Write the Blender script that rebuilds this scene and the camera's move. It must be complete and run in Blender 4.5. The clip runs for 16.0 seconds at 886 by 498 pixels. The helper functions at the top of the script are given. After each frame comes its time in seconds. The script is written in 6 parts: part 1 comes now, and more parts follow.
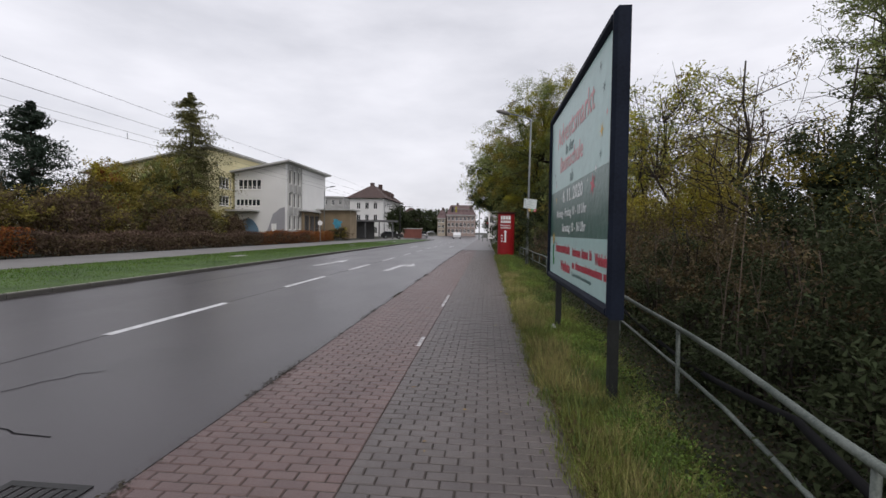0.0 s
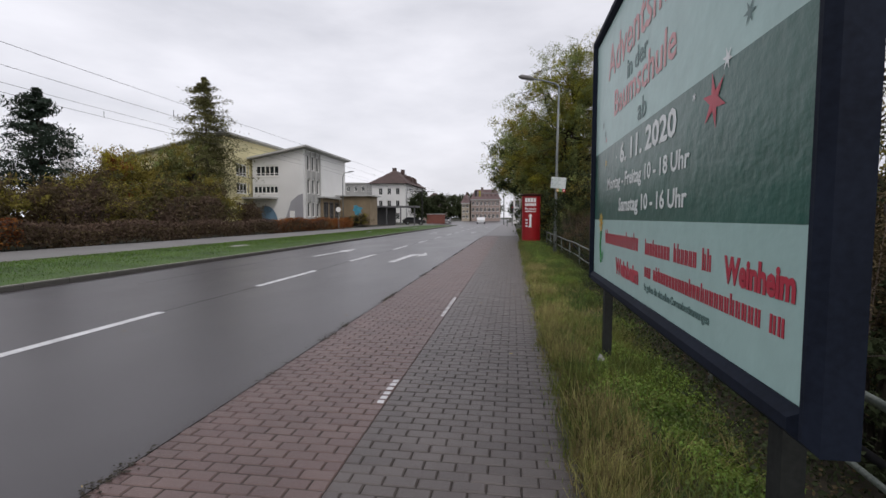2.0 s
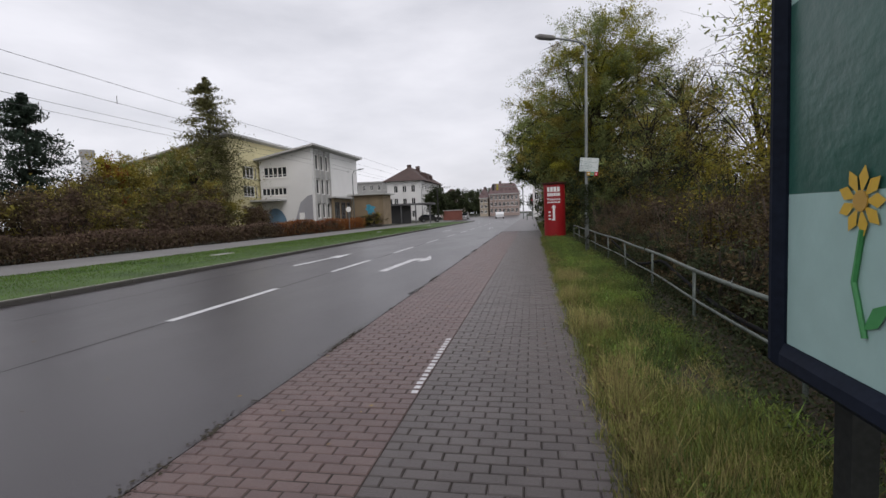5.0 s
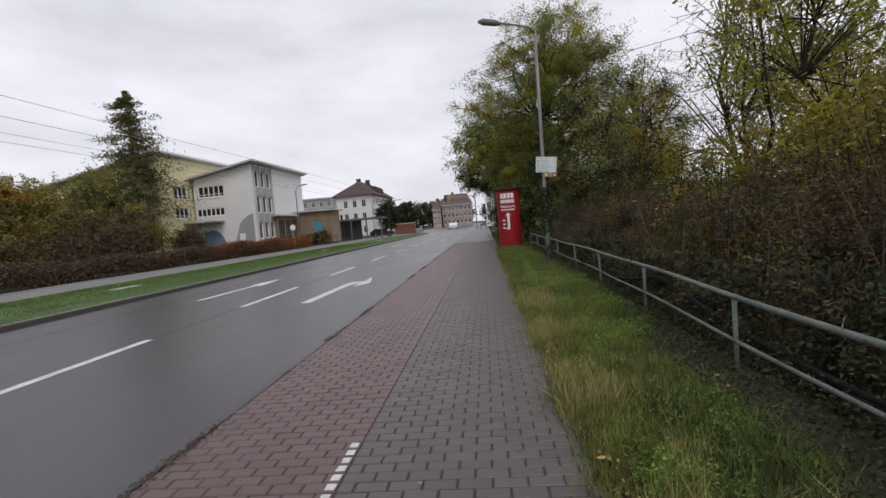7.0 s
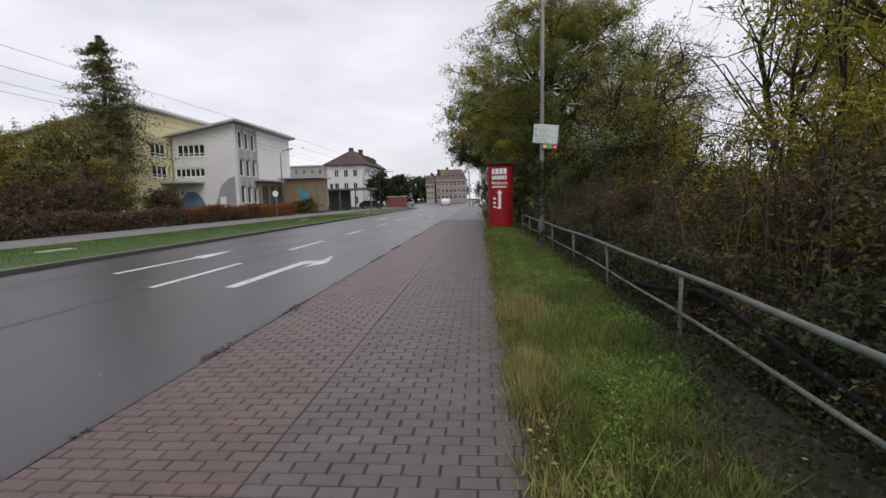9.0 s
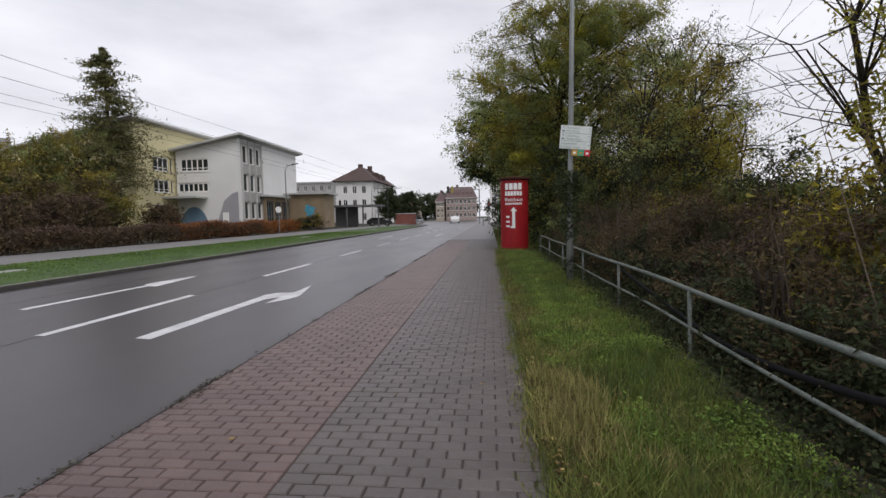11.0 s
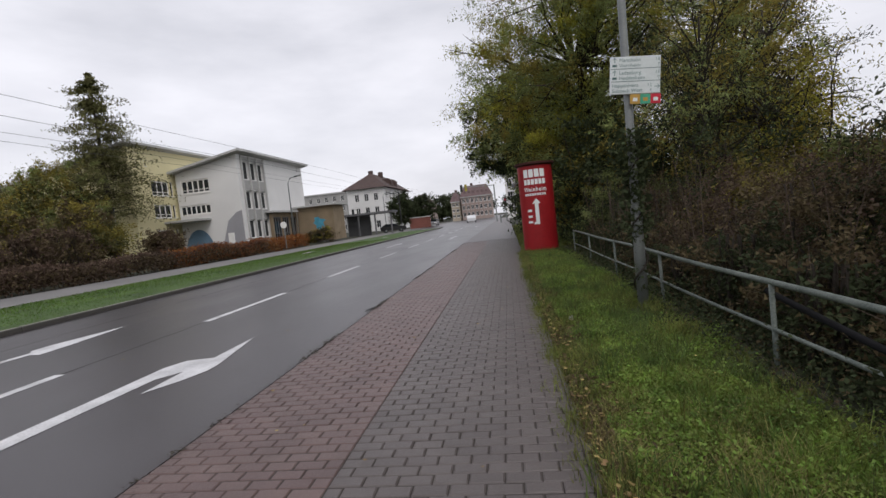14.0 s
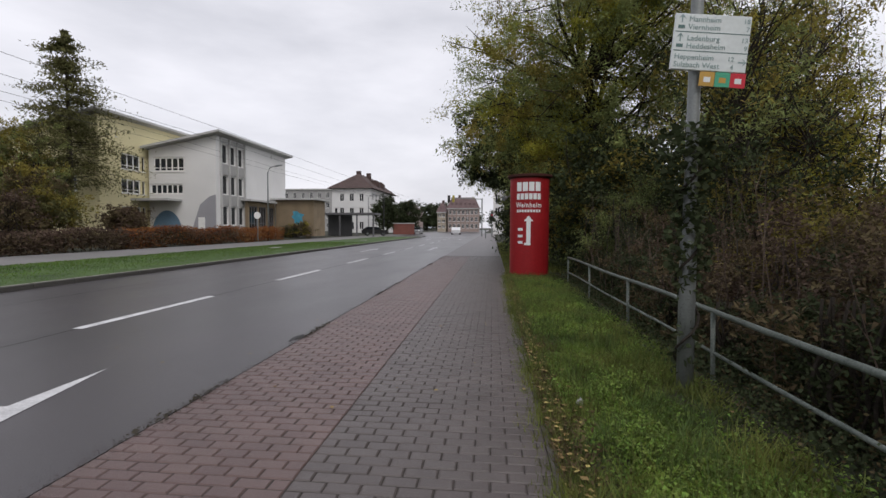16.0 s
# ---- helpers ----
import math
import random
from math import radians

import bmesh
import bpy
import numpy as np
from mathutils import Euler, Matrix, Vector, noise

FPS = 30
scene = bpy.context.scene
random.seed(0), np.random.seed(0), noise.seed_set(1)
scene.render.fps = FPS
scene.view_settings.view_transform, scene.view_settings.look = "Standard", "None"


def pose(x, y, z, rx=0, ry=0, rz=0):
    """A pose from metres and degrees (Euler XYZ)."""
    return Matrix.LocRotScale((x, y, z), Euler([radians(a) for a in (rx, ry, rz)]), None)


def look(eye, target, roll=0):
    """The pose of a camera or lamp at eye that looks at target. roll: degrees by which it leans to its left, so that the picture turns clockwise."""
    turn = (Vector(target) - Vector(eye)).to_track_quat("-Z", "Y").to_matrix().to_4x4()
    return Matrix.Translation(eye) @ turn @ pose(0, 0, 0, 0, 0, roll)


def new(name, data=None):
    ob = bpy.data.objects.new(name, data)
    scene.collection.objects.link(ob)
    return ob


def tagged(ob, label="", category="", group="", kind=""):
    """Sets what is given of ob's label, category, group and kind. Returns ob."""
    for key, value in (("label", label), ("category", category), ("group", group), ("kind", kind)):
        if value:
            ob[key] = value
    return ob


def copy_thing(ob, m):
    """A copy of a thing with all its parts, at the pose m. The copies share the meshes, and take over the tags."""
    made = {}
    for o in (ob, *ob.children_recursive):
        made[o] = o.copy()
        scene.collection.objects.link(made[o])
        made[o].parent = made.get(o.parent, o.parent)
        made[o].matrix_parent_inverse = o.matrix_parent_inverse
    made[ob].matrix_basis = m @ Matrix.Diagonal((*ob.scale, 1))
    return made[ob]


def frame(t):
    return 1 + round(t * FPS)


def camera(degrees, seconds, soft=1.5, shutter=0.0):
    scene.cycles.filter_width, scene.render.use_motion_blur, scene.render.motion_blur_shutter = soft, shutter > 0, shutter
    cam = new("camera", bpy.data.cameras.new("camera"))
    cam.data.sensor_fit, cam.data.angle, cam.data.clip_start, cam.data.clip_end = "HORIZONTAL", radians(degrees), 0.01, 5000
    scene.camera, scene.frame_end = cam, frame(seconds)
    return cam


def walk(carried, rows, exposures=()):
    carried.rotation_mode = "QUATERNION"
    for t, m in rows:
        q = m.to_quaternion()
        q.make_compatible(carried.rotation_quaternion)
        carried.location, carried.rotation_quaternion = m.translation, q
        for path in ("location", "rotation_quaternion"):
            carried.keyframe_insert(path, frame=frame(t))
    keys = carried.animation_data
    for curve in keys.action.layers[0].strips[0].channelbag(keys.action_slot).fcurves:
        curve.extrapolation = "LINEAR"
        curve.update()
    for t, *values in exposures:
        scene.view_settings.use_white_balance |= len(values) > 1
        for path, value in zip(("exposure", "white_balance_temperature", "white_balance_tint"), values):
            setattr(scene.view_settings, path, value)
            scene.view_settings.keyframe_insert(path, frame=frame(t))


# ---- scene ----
cam = camera(86.0, 16.0, soft=1.5)
PATH = [
    (0, (1.916, 2.429, 1.453), (1.733, 4.42, 1.382), 0.8),
    (0.5, (1.955, 3.051, 1.445), (1.855, 5.046, 1.332), 2.6),
    (1, (2.024, 3.688, 1.454), (1.875, 5.676, 1.298), -0.5),
    (1.5, (2.038, 4.269, 1.454), (1.874, 6.254, 1.278), 1.9),
    (2, (2.071, 4.904, 1.432), (1.782, 6.879, 1.299), -0.0),
    (2.5, (2.093, 5.522, 1.441), (1.744, 7.479, 1.213), 1.1),
    (3, (2.054, 6.09, 1.444), (1.566, 8.018, 1.227), 1.4),
    (3.5, (2.056, 6.627, 1.41), (1.513, 8.546, 1.261), -2.4),
    (3.7, (2.053, 6.833, 1.408), (1.703, 8.793, 1.213), -1.9),
    (5.8, (1.933, 8.995, 1.375), (1.548, 10.954, 1.253), -2.4),
    (6, (1.902, 9.219, 1.374), (1.624, 11.192, 1.195), -1.8),
    (6.5, (1.919, 9.803, 1.38), (1.818, 11.798, 1.279), -3.2),
    (7, (2.019, 10.344, 1.368), (1.831, 12.332, 1.263), -4.9),
    (7.5, (2.078, 10.891, 1.346), (1.955, 12.884, 1.229), 0.3),
    (8, (2.197, 11.405, 1.314), (2.02, 13.392, 1.167), -3.5),
    (8.5, (2.263, 11.891, 1.326), (2.126, 13.879, 1.155), -1.1),
    (9, (2.26, 12.421, 1.316), (2.1, 14.403, 1.108), -1.6),
    (9.2, (2.259, 12.629, 1.296), (2.079, 14.617, 1.174), -1.2),
    (11.3, (2.191, 14.991, 1.332), (1.988, 16.976, 1.197), -1.2),
    (11.5, (2.182, 15.21, 1.333), (1.944, 17.196, 1.274), -3.2),
    (12, (2.168, 15.784, 1.329), (1.849, 17.756, 1.245), -0.1),
    (12.5, (2.168, 16.244, 1.33), (1.977, 18.233, 1.247), 0.1),
    (13, (2.173, 16.758, 1.345), (1.851, 18.731, 1.288), -1.3),
    (13.5, (2.145, 17.309, 1.347), (1.811, 19.277, 1.218), 4.0),
    (14, (2.183, 17.906, 1.333), (1.9, 19.882, 1.207), -6.2),
    (14.5, (2.156, 18.389, 1.316), (1.875, 20.367, 1.219), 0.2),
    (15, (2.183, 18.882, 1.355), (1.789, 20.839, 1.22), -1.7),
    (15.5, (2.148, 19.382, 1.312), (1.841, 21.357, 1.224), 0.3),
    (16, (2.136, 19.898, 1.316), (1.928, 21.886, 1.227), 0.2),
]
walk(cam, [(t, look(eye, target, roll)) for t, eye, target, roll in PATH], [(0, 0.03, 6500, 13), (3, 0.02, 6500, 13), (3.5, -0.1, 6500, 13), (6, 0.02, 6500, 13), (7.5, 0.02, 6500, 13), (9, 0.05, 6500, 13), (11.5, 0.07, 6500, 13), (12.5, -0.02, 6500, 13), (13, 0.02, 6500, 13), (13.5, -0.1, 6500, 13), (14, 0.05, 6500, 13), (16, 0.03, 6500, 13)])

# ---- light ----
world = bpy.data.worlds.new("overcast_sky")
scene.world = world
world.use_nodes = True
wn, wl = world.node_tree.nodes, world.node_tree.links
wn.clear()
w_out = wn.new("ShaderNodeOutputWorld")
w_bg = wn.new("ShaderNodeBackground")
w_sky = wn.new("ShaderNodeTexSky")
w_sky.sky_type = "NISHITA"
w_sky.sun_disc = False
w_sky.sun_elevation = radians(38)
w_sky.sun_rotation = radians(150)
w_sky.air_density, w_sky.dust_density = 1.0, 4.0
w_dim = wn.new("ShaderNodeVectorMath")
w_dim.operation = "SCALE"
w_dim.inputs["Scale"].default_value = 0.09
w_co = wn.new("ShaderNodeTexCoord")
w_map = wn.new("ShaderNodeMapping")
w_map.inputs["Scale"].default_value = (1.0, 1.0, 3.2)
w_noise = wn.new("ShaderNodeTexNoise")
w_noise.inputs["Scale"].default_value = 2.9
w_noise.inputs["Detail"].default_value = 6.0
w_noise.inputs["Roughness"].default_value = 0.52
w_ramp = wn.new("ShaderNodeValToRGB")
w_ramp.color_ramp.elements[0].position, w_ramp.color_ramp.elements[0].color = 0.30, (0.60, 0.612, 0.652, 1)
w_ramp.color_ramp.elements[1].position, w_ramp.color_ramp.elements[1].color = 0.66, (0.80, 0.808, 0.848, 1)
w_mix = wn.new("ShaderNodeMixRGB")
w_mix.inputs["Fac"].default_value = 0.90
wl.new(w_sky.outputs["Color"], w_dim.inputs[0])
wl.new(w_co.outputs["Generated"], w_map.inputs["Vector"])
wl.new(w_map.outputs["Vector"], w_noise.inputs["Vector"])
wl.new(w_noise.outputs["Fac"], w_ramp.inputs["Fac"])
wl.new(w_dim.outputs["Vector"], w_mix.inputs["Color1"])
wl.new(w_ramp.outputs["Color"], w_mix.inputs["Color2"])
wl.new(w_mix.outputs["Color"], w_bg.inputs["Color"])
w_bg.inputs["Strength"].default_value = 1.2
wl.new(w_bg.outputs["Background"], w_out.inputs["Surface"])

sun_data = bpy.data.lights.new("sun", "SUN")
sun_data.energy, sun_data.angle, sun_data.color = 0.9, radians(25), (1.0, 0.97, 0.93)
sun = new("sun", sun_data)
sun.matrix_world = look((30, -50, 60), (0, 0, 0))


# ---- materials ----
def material(name, color, rough=0.8, metal=0.0, vary=0.25, scale=8.0, fine=60.0, bump=0.1, tint=None, island=0.0, per_object=0.0, spec=0.4, leaf=0.0, gen="Object", wet=0.0):
    """A surface with variation at two scales, fine relief, and a shift of tone from piece to piece."""
    m = bpy.data.materials.new(name)
    m.use_nodes = True
    n, l = m.node_tree.nodes, m.node_tree.links
    p = n["Principled BSDF"]
    p.inputs["Roughness"].default_value, p.inputs["Metallic"].default_value = rough, metal
    p.inputs["Specular IOR Level"].default_value = spec
    co = n.new("ShaderNodeTexCoord")
    big, small = n.new("ShaderNodeTexNoise"), n.new("ShaderNodeTexNoise")
    big.inputs["Scale"].default_value, small.inputs["Scale"].default_value = scale, fine
    big.inputs["Detail"].default_value, small.inputs["Detail"].default_value = 5.0, 4.0
    l.new(co.outputs[gen], big.inputs["Vector"])
    l.new(co.outputs[gen], small.inputs["Vector"])
    add = n.new("ShaderNodeMath")
    add.operation = "MULTIPLY_ADD"
    add.inputs[1].default_value = 0.45
    l.new(small.outputs["Fac"], add.inputs[0])
    half = n.new("ShaderNodeMath")
    half.operation = "MULTIPLY"
    half.inputs[1].default_value = 0.55
    l.new(big.outputs["Fac"], half.inputs[0])
    l.new(half.outputs[0], add.inputs[2])
    ramp = n.new("ShaderNodeValToRGB")
    tint = tint or color
    lo = [c * (1 - vary) for c in color]
    hi = [c * (1 + vary) for c in tint]
    ramp.color_ramp.elements[0].position, ramp.color_ramp.elements[0].color = 0.34, (*lo, 1)
    ramp.color_ramp.elements[1].position, ramp.color_ramp.elements[1].color = 0.66, (*hi, 1)
    l.new(add.outputs[0], ramp.inputs["Fac"])
    out = ramp.outputs["Color"]
    if island or per_object:
        hsv = n.new("ShaderNodeHueSaturation")
        src = n.new("ShaderNodeNewGeometry").outputs["Random Per Island"] if island else n.new("ShaderNodeObjectInfo").outputs["Random"]
        amount = island or per_object
        r = n.new("ShaderNodeMapRange")
        r.inputs["To Min"].default_value, r.inputs["To Max"].default_value = 1 - amount, 1 + amount
        l.new(src, r.inputs["Value"])
        l.new(r.outputs[0], hsv.inputs["Value"])
        h = n.new("ShaderNodeMapRange")
        h.inputs["To Min"].default_value, h.inputs["To Max"].default_value = 0.5 - amount * 0.06, 0.5 + amount * 0.05
        l.new(src, h.inputs["Value"])
        l.new(h.outputs[0], hsv.inputs["Hue"])
        l.new(out, hsv.inputs["Color"])
        out = hsv.outputs["Color"]
    l.new(out, p.inputs["Base Color"])
    if wet:
        stretch = n.new("ShaderNodeMapping")
        stretch.inputs["Scale"].default_value = (0.9, 0.3, 1.0)
        pool = n.new("ShaderNodeTexNoise")
        pool.inputs["Scale"].default_value, pool.inputs["Detail"].default_value = 0.9, 5.0
        gloss = n.new("ShaderNodeMapRange")
        gloss.inputs["From Min"].default_value, gloss.inputs["From Max"].default_value = 0.35, 0.65
        gloss.inputs["To Min"].default_value, gloss.inputs["To Max"].default_value = rough - wet, rough + wet
        l.new(co.outputs[gen], stretch.inputs["Vector"])
        l.new(stretch.outputs["Vector"], pool.inputs["Vector"])
        l.new(pool.outputs["Fac"], gloss.inputs["Value"])
        l.new(gloss.outputs[0], p.inputs["Roughness"])
    if bump:
        b = n.new("ShaderNodeBump")
        b.inputs["Strength"].default_value, b.inputs["Distance"].default_value = bump, 0.02
        l.new(add.outputs[0], b.inputs["Height"])
        l.new(b.outputs["Normal"], p.inputs["Normal"])
    if leaf:
        t = n.new("ShaderNodeBsdfTranslucent")
        mix = n.new("ShaderNodeMixShader")
        mix.inputs["Fac"].default_value = leaf
        l.new(out, t.inputs["Color"])
        l.new(p.outputs["BSDF"], mix.inputs[1])
        l.new(t.outputs["BSDF"], mix.inputs[2])
        l.new(mix.outputs["Shader"], n["Material Output"].inputs["Surface"])
    return m


ASPHALT = material("asphalt", (0.0355, 0.0300, 0.0335), 0.31, vary=0.3, scale=0.3, fine=90, bump=0.22, spec=0.5, wet=0.018)
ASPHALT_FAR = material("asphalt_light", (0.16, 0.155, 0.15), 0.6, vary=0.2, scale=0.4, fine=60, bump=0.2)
GREY_STONE = material("grey_paver", (0.094, 0.079, 0.075), 0.40, vary=0.22, scale=2.2, fine=120, bump=0.45, spec=0.5, island=0.1)
RED_STONE = material("red_paver", (0.118, 0.076, 0.070), 0.40, vary=0.22, scale=2.2, fine=120, bump=0.45, spec=0.5, island=0.1)
GREY_PIECE = material("grey_paver_piece", (0.094, 0.079, 0.075), 0.40, vary=0.22, scale=2.2, fine=120, bump=0.45, spec=0.5, per_object=0.1)
RED_PIECE = material("red_paver_piece", (0.118, 0.076, 0.070), 0.40, vary=0.22, scale=2.2, fine=120, bump=0.45, spec=0.5, per_object=0.1)
JOINT = material("joint_sand", (0.042, 0.036, 0.032), 0.95, vary=0.3, scale=5, fine=80)
GRIT = material("edge_grit", (0.075, 0.062, 0.058), 0.8, vary=0.35, scale=3, fine=60, bump=0, island=0.35)
SLAB_GREY = material("slab_grey", (0.3, 0.3, 0.28), 0.9, vary=0.2, scale=3, fine=40)
ROAD_WHITE = material("road_paint", (0.56, 0.56, 0.57), 0.7, vary=0.28, scale=3, fine=50, bump=0.15)
# Kerb shading sits in the colours: pale lit top, stone darkened for the shadowed face.
KERB_TOP = material("kerb_lit_top", (0.25, 0.24, 0.21), 0.85, vary=0.25, scale=1.5, fine=50)
KERB = material("kerb_stone", (0.07, 0.067, 0.06), 0.85, vary=0.25, scale=1.5, fine=50)
SOIL = material("soil", (0.042, 0.035, 0.023), 0.95, vary=0.4, scale=1.2, fine=30, bump=0.5)
EARTH = material("earth_and_grass", (0.03, 0.032, 0.017), 0.95, vary=0.5, scale=0.5, fine=12, bump=0.5)
GRASS = material("grass_blade", (0.105, 0.145, 0.03), 0.7, vary=0.4, scale=0.9, fine=9, bump=0, tint=(0.18, 0.195, 0.05), island=0.5, leaf=0.4)
GRASS_LUSH = material("grass_lush", (0.098, 0.175, 0.024), 0.65, vary=0.45, scale=1.6, fine=9, bump=0, tint=(0.16, 0.225, 0.04), island=0.45, leaf=0.3)
GRASS_DRY = material("grass_dry", (0.31, 0.275, 0.11), 0.8, vary=0.35, scale=1.0, fine=9, bump=0, island=0.45, leaf=0.4)
GRASS_DEEP = material("grass_deep", (0.066, 0.108, 0.028), 0.7, vary=0.35, scale=1.1, fine=9, bump=0, tint=(0.105, 0.145, 0.04), island=0.45, leaf=0.35)
LAWN_BLADE = material("lawn_blade", (0.05, 0.115, 0.014), 0.75, vary=0.35, scale=0.5, fine=7, bump=0, tint=(0.09, 0.15, 0.022), island=0.4, leaf=0.25)
TWIG = material("twig_grey_brown", (0.115, 0.088, 0.07), 0.9, spec=0.15, vary=0.35, scale=2, fine=30, bump=0, island=0.3)
LAWN = material("lawn", (0.035, 0.075, 0.014), 0.9, vary=0.35, scale=0.8, fine=14, bump=0.6, tint=(0.055, 0.1, 0.02))
LITTER = material("fallen_leaf", (0.3, 0.215, 0.08), 0.8, vary=0.3, scale=3, fine=30, bump=0, island=0.45)
BARK = material("bark", (0.04, 0.034, 0.028), 0.95, spec=0.1, vary=0.4, scale=3, fine=40, bump=0.6)
BARK_PALE = material("bark_pale", (0.12, 0.105, 0.085), 0.95, vary=0.4, scale=3, fine=40, bump=0.6)
LEAF_GREEN = material("leaf_green", (0.17, 0.21, 0.08), 0.85, spec=0.15, vary=0.35, scale=0.5, fine=4, bump=0, tint=(0.235, 0.265, 0.095), island=0.36, leaf=0.45)
LEAF_LIME = material("leaf_lime", (0.255, 0.27, 0.04), 0.85, spec=0.15, vary=0.35, scale=0.6, fine=4, bump=0, tint=(0.31, 0.29, 0.045), island=0.27, leaf=0.45)
LEAF_DARK = material("leaf_dark", (0.047, 0.06, 0.028), 0.85, spec=0.15, vary=0.35, scale=0.6, fine=4, bump=0, island=0.27, leaf=0.2)
LEAF_YELLOW = material("leaf_yellow", (0.32, 0.29, 0.04), 0.85, spec=0.15, vary=0.4, scale=0.6, fine=4, bump=0, tint=(0.33, 0.27, 0.04), island=0.27, leaf=0.4)
LEAF_OLIVE = material("leaf_olive", (0.21, 0.19, 0.048), 0.85, spec=0.15, vary=0.4, scale=0.5, fine=4, bump=0, tint=(0.235, 0.195, 0.048), island=0.3, leaf=0.38)
LARCH = material("larch_needle", (0.115, 0.118, 0.052), 0.85, spec=0.15, vary=0.3, scale=0.4, fine=3, bump=0, tint=(0.14, 0.135, 0.052), island=0.25, leaf=0.3)
LEAF_BROWN = material("leaf_brown", (0.115, 0.088, 0.047), 0.85, spec=0.15, vary=0.4, scale=0.5, fine=4, bump=0, island=0.27, leaf=0.25)
LEAF_RED = material("leaf_red", (0.26, 0.07, 0.022), 0.85, spec=0.15, vary=0.4, scale=0.5, fine=4, bump=0, tint=(0.2, 0.09, 0.03), island=0.27, leaf=0.3)
HEDGE_BROWN = material("hedge_brown", (0.094, 0.071, 0.049), 0.85, spec=0.15, vary=0.4, scale=0.4, fine=4, bump=0, tint=(0.105, 0.07, 0.052), island=0.27, leaf=0.2)
NEEDLE = material("needle", (0.032, 0.048, 0.034), 0.85, spec=0.15, vary=0.3, scale=0.6, fine=4, bump=0, island=0.27, leaf=0.1)
STEEL_GREEN = material("weathered_rail_paint", (0.078, 0.105, 0.09), 0.55, 0.1, vary=0.4, scale=4, fine=60, bump=0.3, tint=(0.125, 0.14, 0.125))
GALVANISED = material("galvanised_steel", (0.2, 0.215, 0.21), 0.5, 0.4, vary=0.2, scale=3, fine=60)
FRAME_NAVY = material("navy_frame_paint", (0.011, 0.015, 0.026), 0.7, 0.0, spec=0.1, vary=0.3, scale=3, fine=40, bump=0.05)
POSTER_PALE = material("poster_pale", (0.36, 0.53, 0.50), 0.35, vary=0.07, scale=2.2, fine=8, bump=0.4)
POSTER_GREEN = material("poster_green", (0.028, 0.105, 0.082), 0.3, vary=0.12, scale=3.2, fine=11, bump=0.55)
INK_RED = material("ink_red", (0.44, 0.03, 0.055), 0.4, vary=0.08, scale=3, fine=30, bump=0)
INK_ROSE = material("ink_rose", (0.6, 0.28, 0.28), 0.4, vary=0.1, scale=3, fine=30, bump=0)
INK_WHITE = material("ink_white", (0.74, 0.77, 0.76), 0.4, vary=0.05, scale=3, fine=30, bump=0)
INK_DARK = material("ink_dark", (0.09, 0.17, 0.16), 0.4, vary=0.1, scale=3, fine=30, bump=0)
INK_BLACK = material("ink_black", (0.03, 0.04, 0.04), 0.5, vary=0.1, scale=3, fine=30, bump=0)
INK_YELLOW = material("ink_yellow", (0.65, 0.42, 0.05), 0.4, vary=0.1, scale=3, fine=30, bump=0)
INK_SIGN = material("ink_sign", (0.24, 0.34, 0.33), 0.5, vary=0.1, scale=3, fine=30, bump=0)
INK_GREEN = material("ink_green", (0.06, 0.28, 0.09), 0.4, vary=0.1, scale=3, fine=30, bump=0)
PILLAR_RED = material("pillar_red", (0.28, 0.013, 0.016), 0.45, spec=0.25, vary=0.14, scale=2, fine=20, bump=0.05)
PILLAR_DARK = material("pillar_dark_red", (0.055, 0.02, 0.016), 0.7, spec=0.15, vary=0.2, scale=2, fine=30)
SIGN_WHITE = material("sign_white", (0.66, 0.71, 0.7), 0.4, vary=0.06, scale=3, fine=30, bump=0)
SIGN_OCHRE = material("sign_ochre", (0.5, 0.3, 0.06), 0.5, vary=0.1, scale=6, fine=30, bump=0)
SIGN_TEAL = material("sign_teal", (0.06, 0.36, 0.22), 0.5, vary=0.1, scale=6, fine=30, bump=0)
SIGN_RED = material("sign_red", (0.55, 0.02, 0.04), 0.5, vary=0.1, scale=6, fine=30, bump=0)
PLASTER_WHITE = material("plaster_white", (0.66, 0.66, 0.65), 0.9, vary=0.07, scale=0.35, fine=20, bump=0.1)
PLASTER_YELLOW = material("plaster_yellow", (0.66, 0.6, 0.36), 0.9, vary=0.07, scale=0.35, fine=20, bump=0.1)
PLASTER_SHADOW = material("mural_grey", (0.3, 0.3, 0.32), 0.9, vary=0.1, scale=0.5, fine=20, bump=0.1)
MURAL_BLUE = material("mural_blue", (0.12, 0.2, 0.28), 0.9, vary=0.2, scale=0.8, fine=20, bump=0.1)
MURAL_CYAN = material("mural_cyan", (0.06, 0.27, 0.38), 0.8, vary=0.3, scale=2.0, fine=20, bump=0.05)
CLADDING = material("ochre_cladding", (0.22, 0.17, 0.11), 0.85, vary=0.2, scale=0.8, fine=20, bump=0.1)
ROOF_EDGE = material("roof_edge", (0.42, 0.42, 0.41), 0.8, vary=0.12, scale=0.6, fine=20)
ROOF_DARK = material("roof_felt", (0.12, 0.12, 0.125), 0.9, vary=0.2, scale=0.5, fine=20)
TILE_BROWN = material("roof_tile_brown", (0.075, 0.05, 0.045), 0.85, vary=0.25, scale=0.8, fine=12, bump=0.4)
TILE_RED = material("roof_tile_red", (0.15, 0.105, 0.105), 0.85, vary=0.25, scale=0.8, fine=12, bump=0.4)
# Stucco of the distant houses; a little haze is mixed into these dulled colours.
STUCCO_BEIGE = material("stucco_beige", (0.36, 0.315, 0.25), 0.9, vary=0.12, scale=0.4, fine=15, bump=0.1)
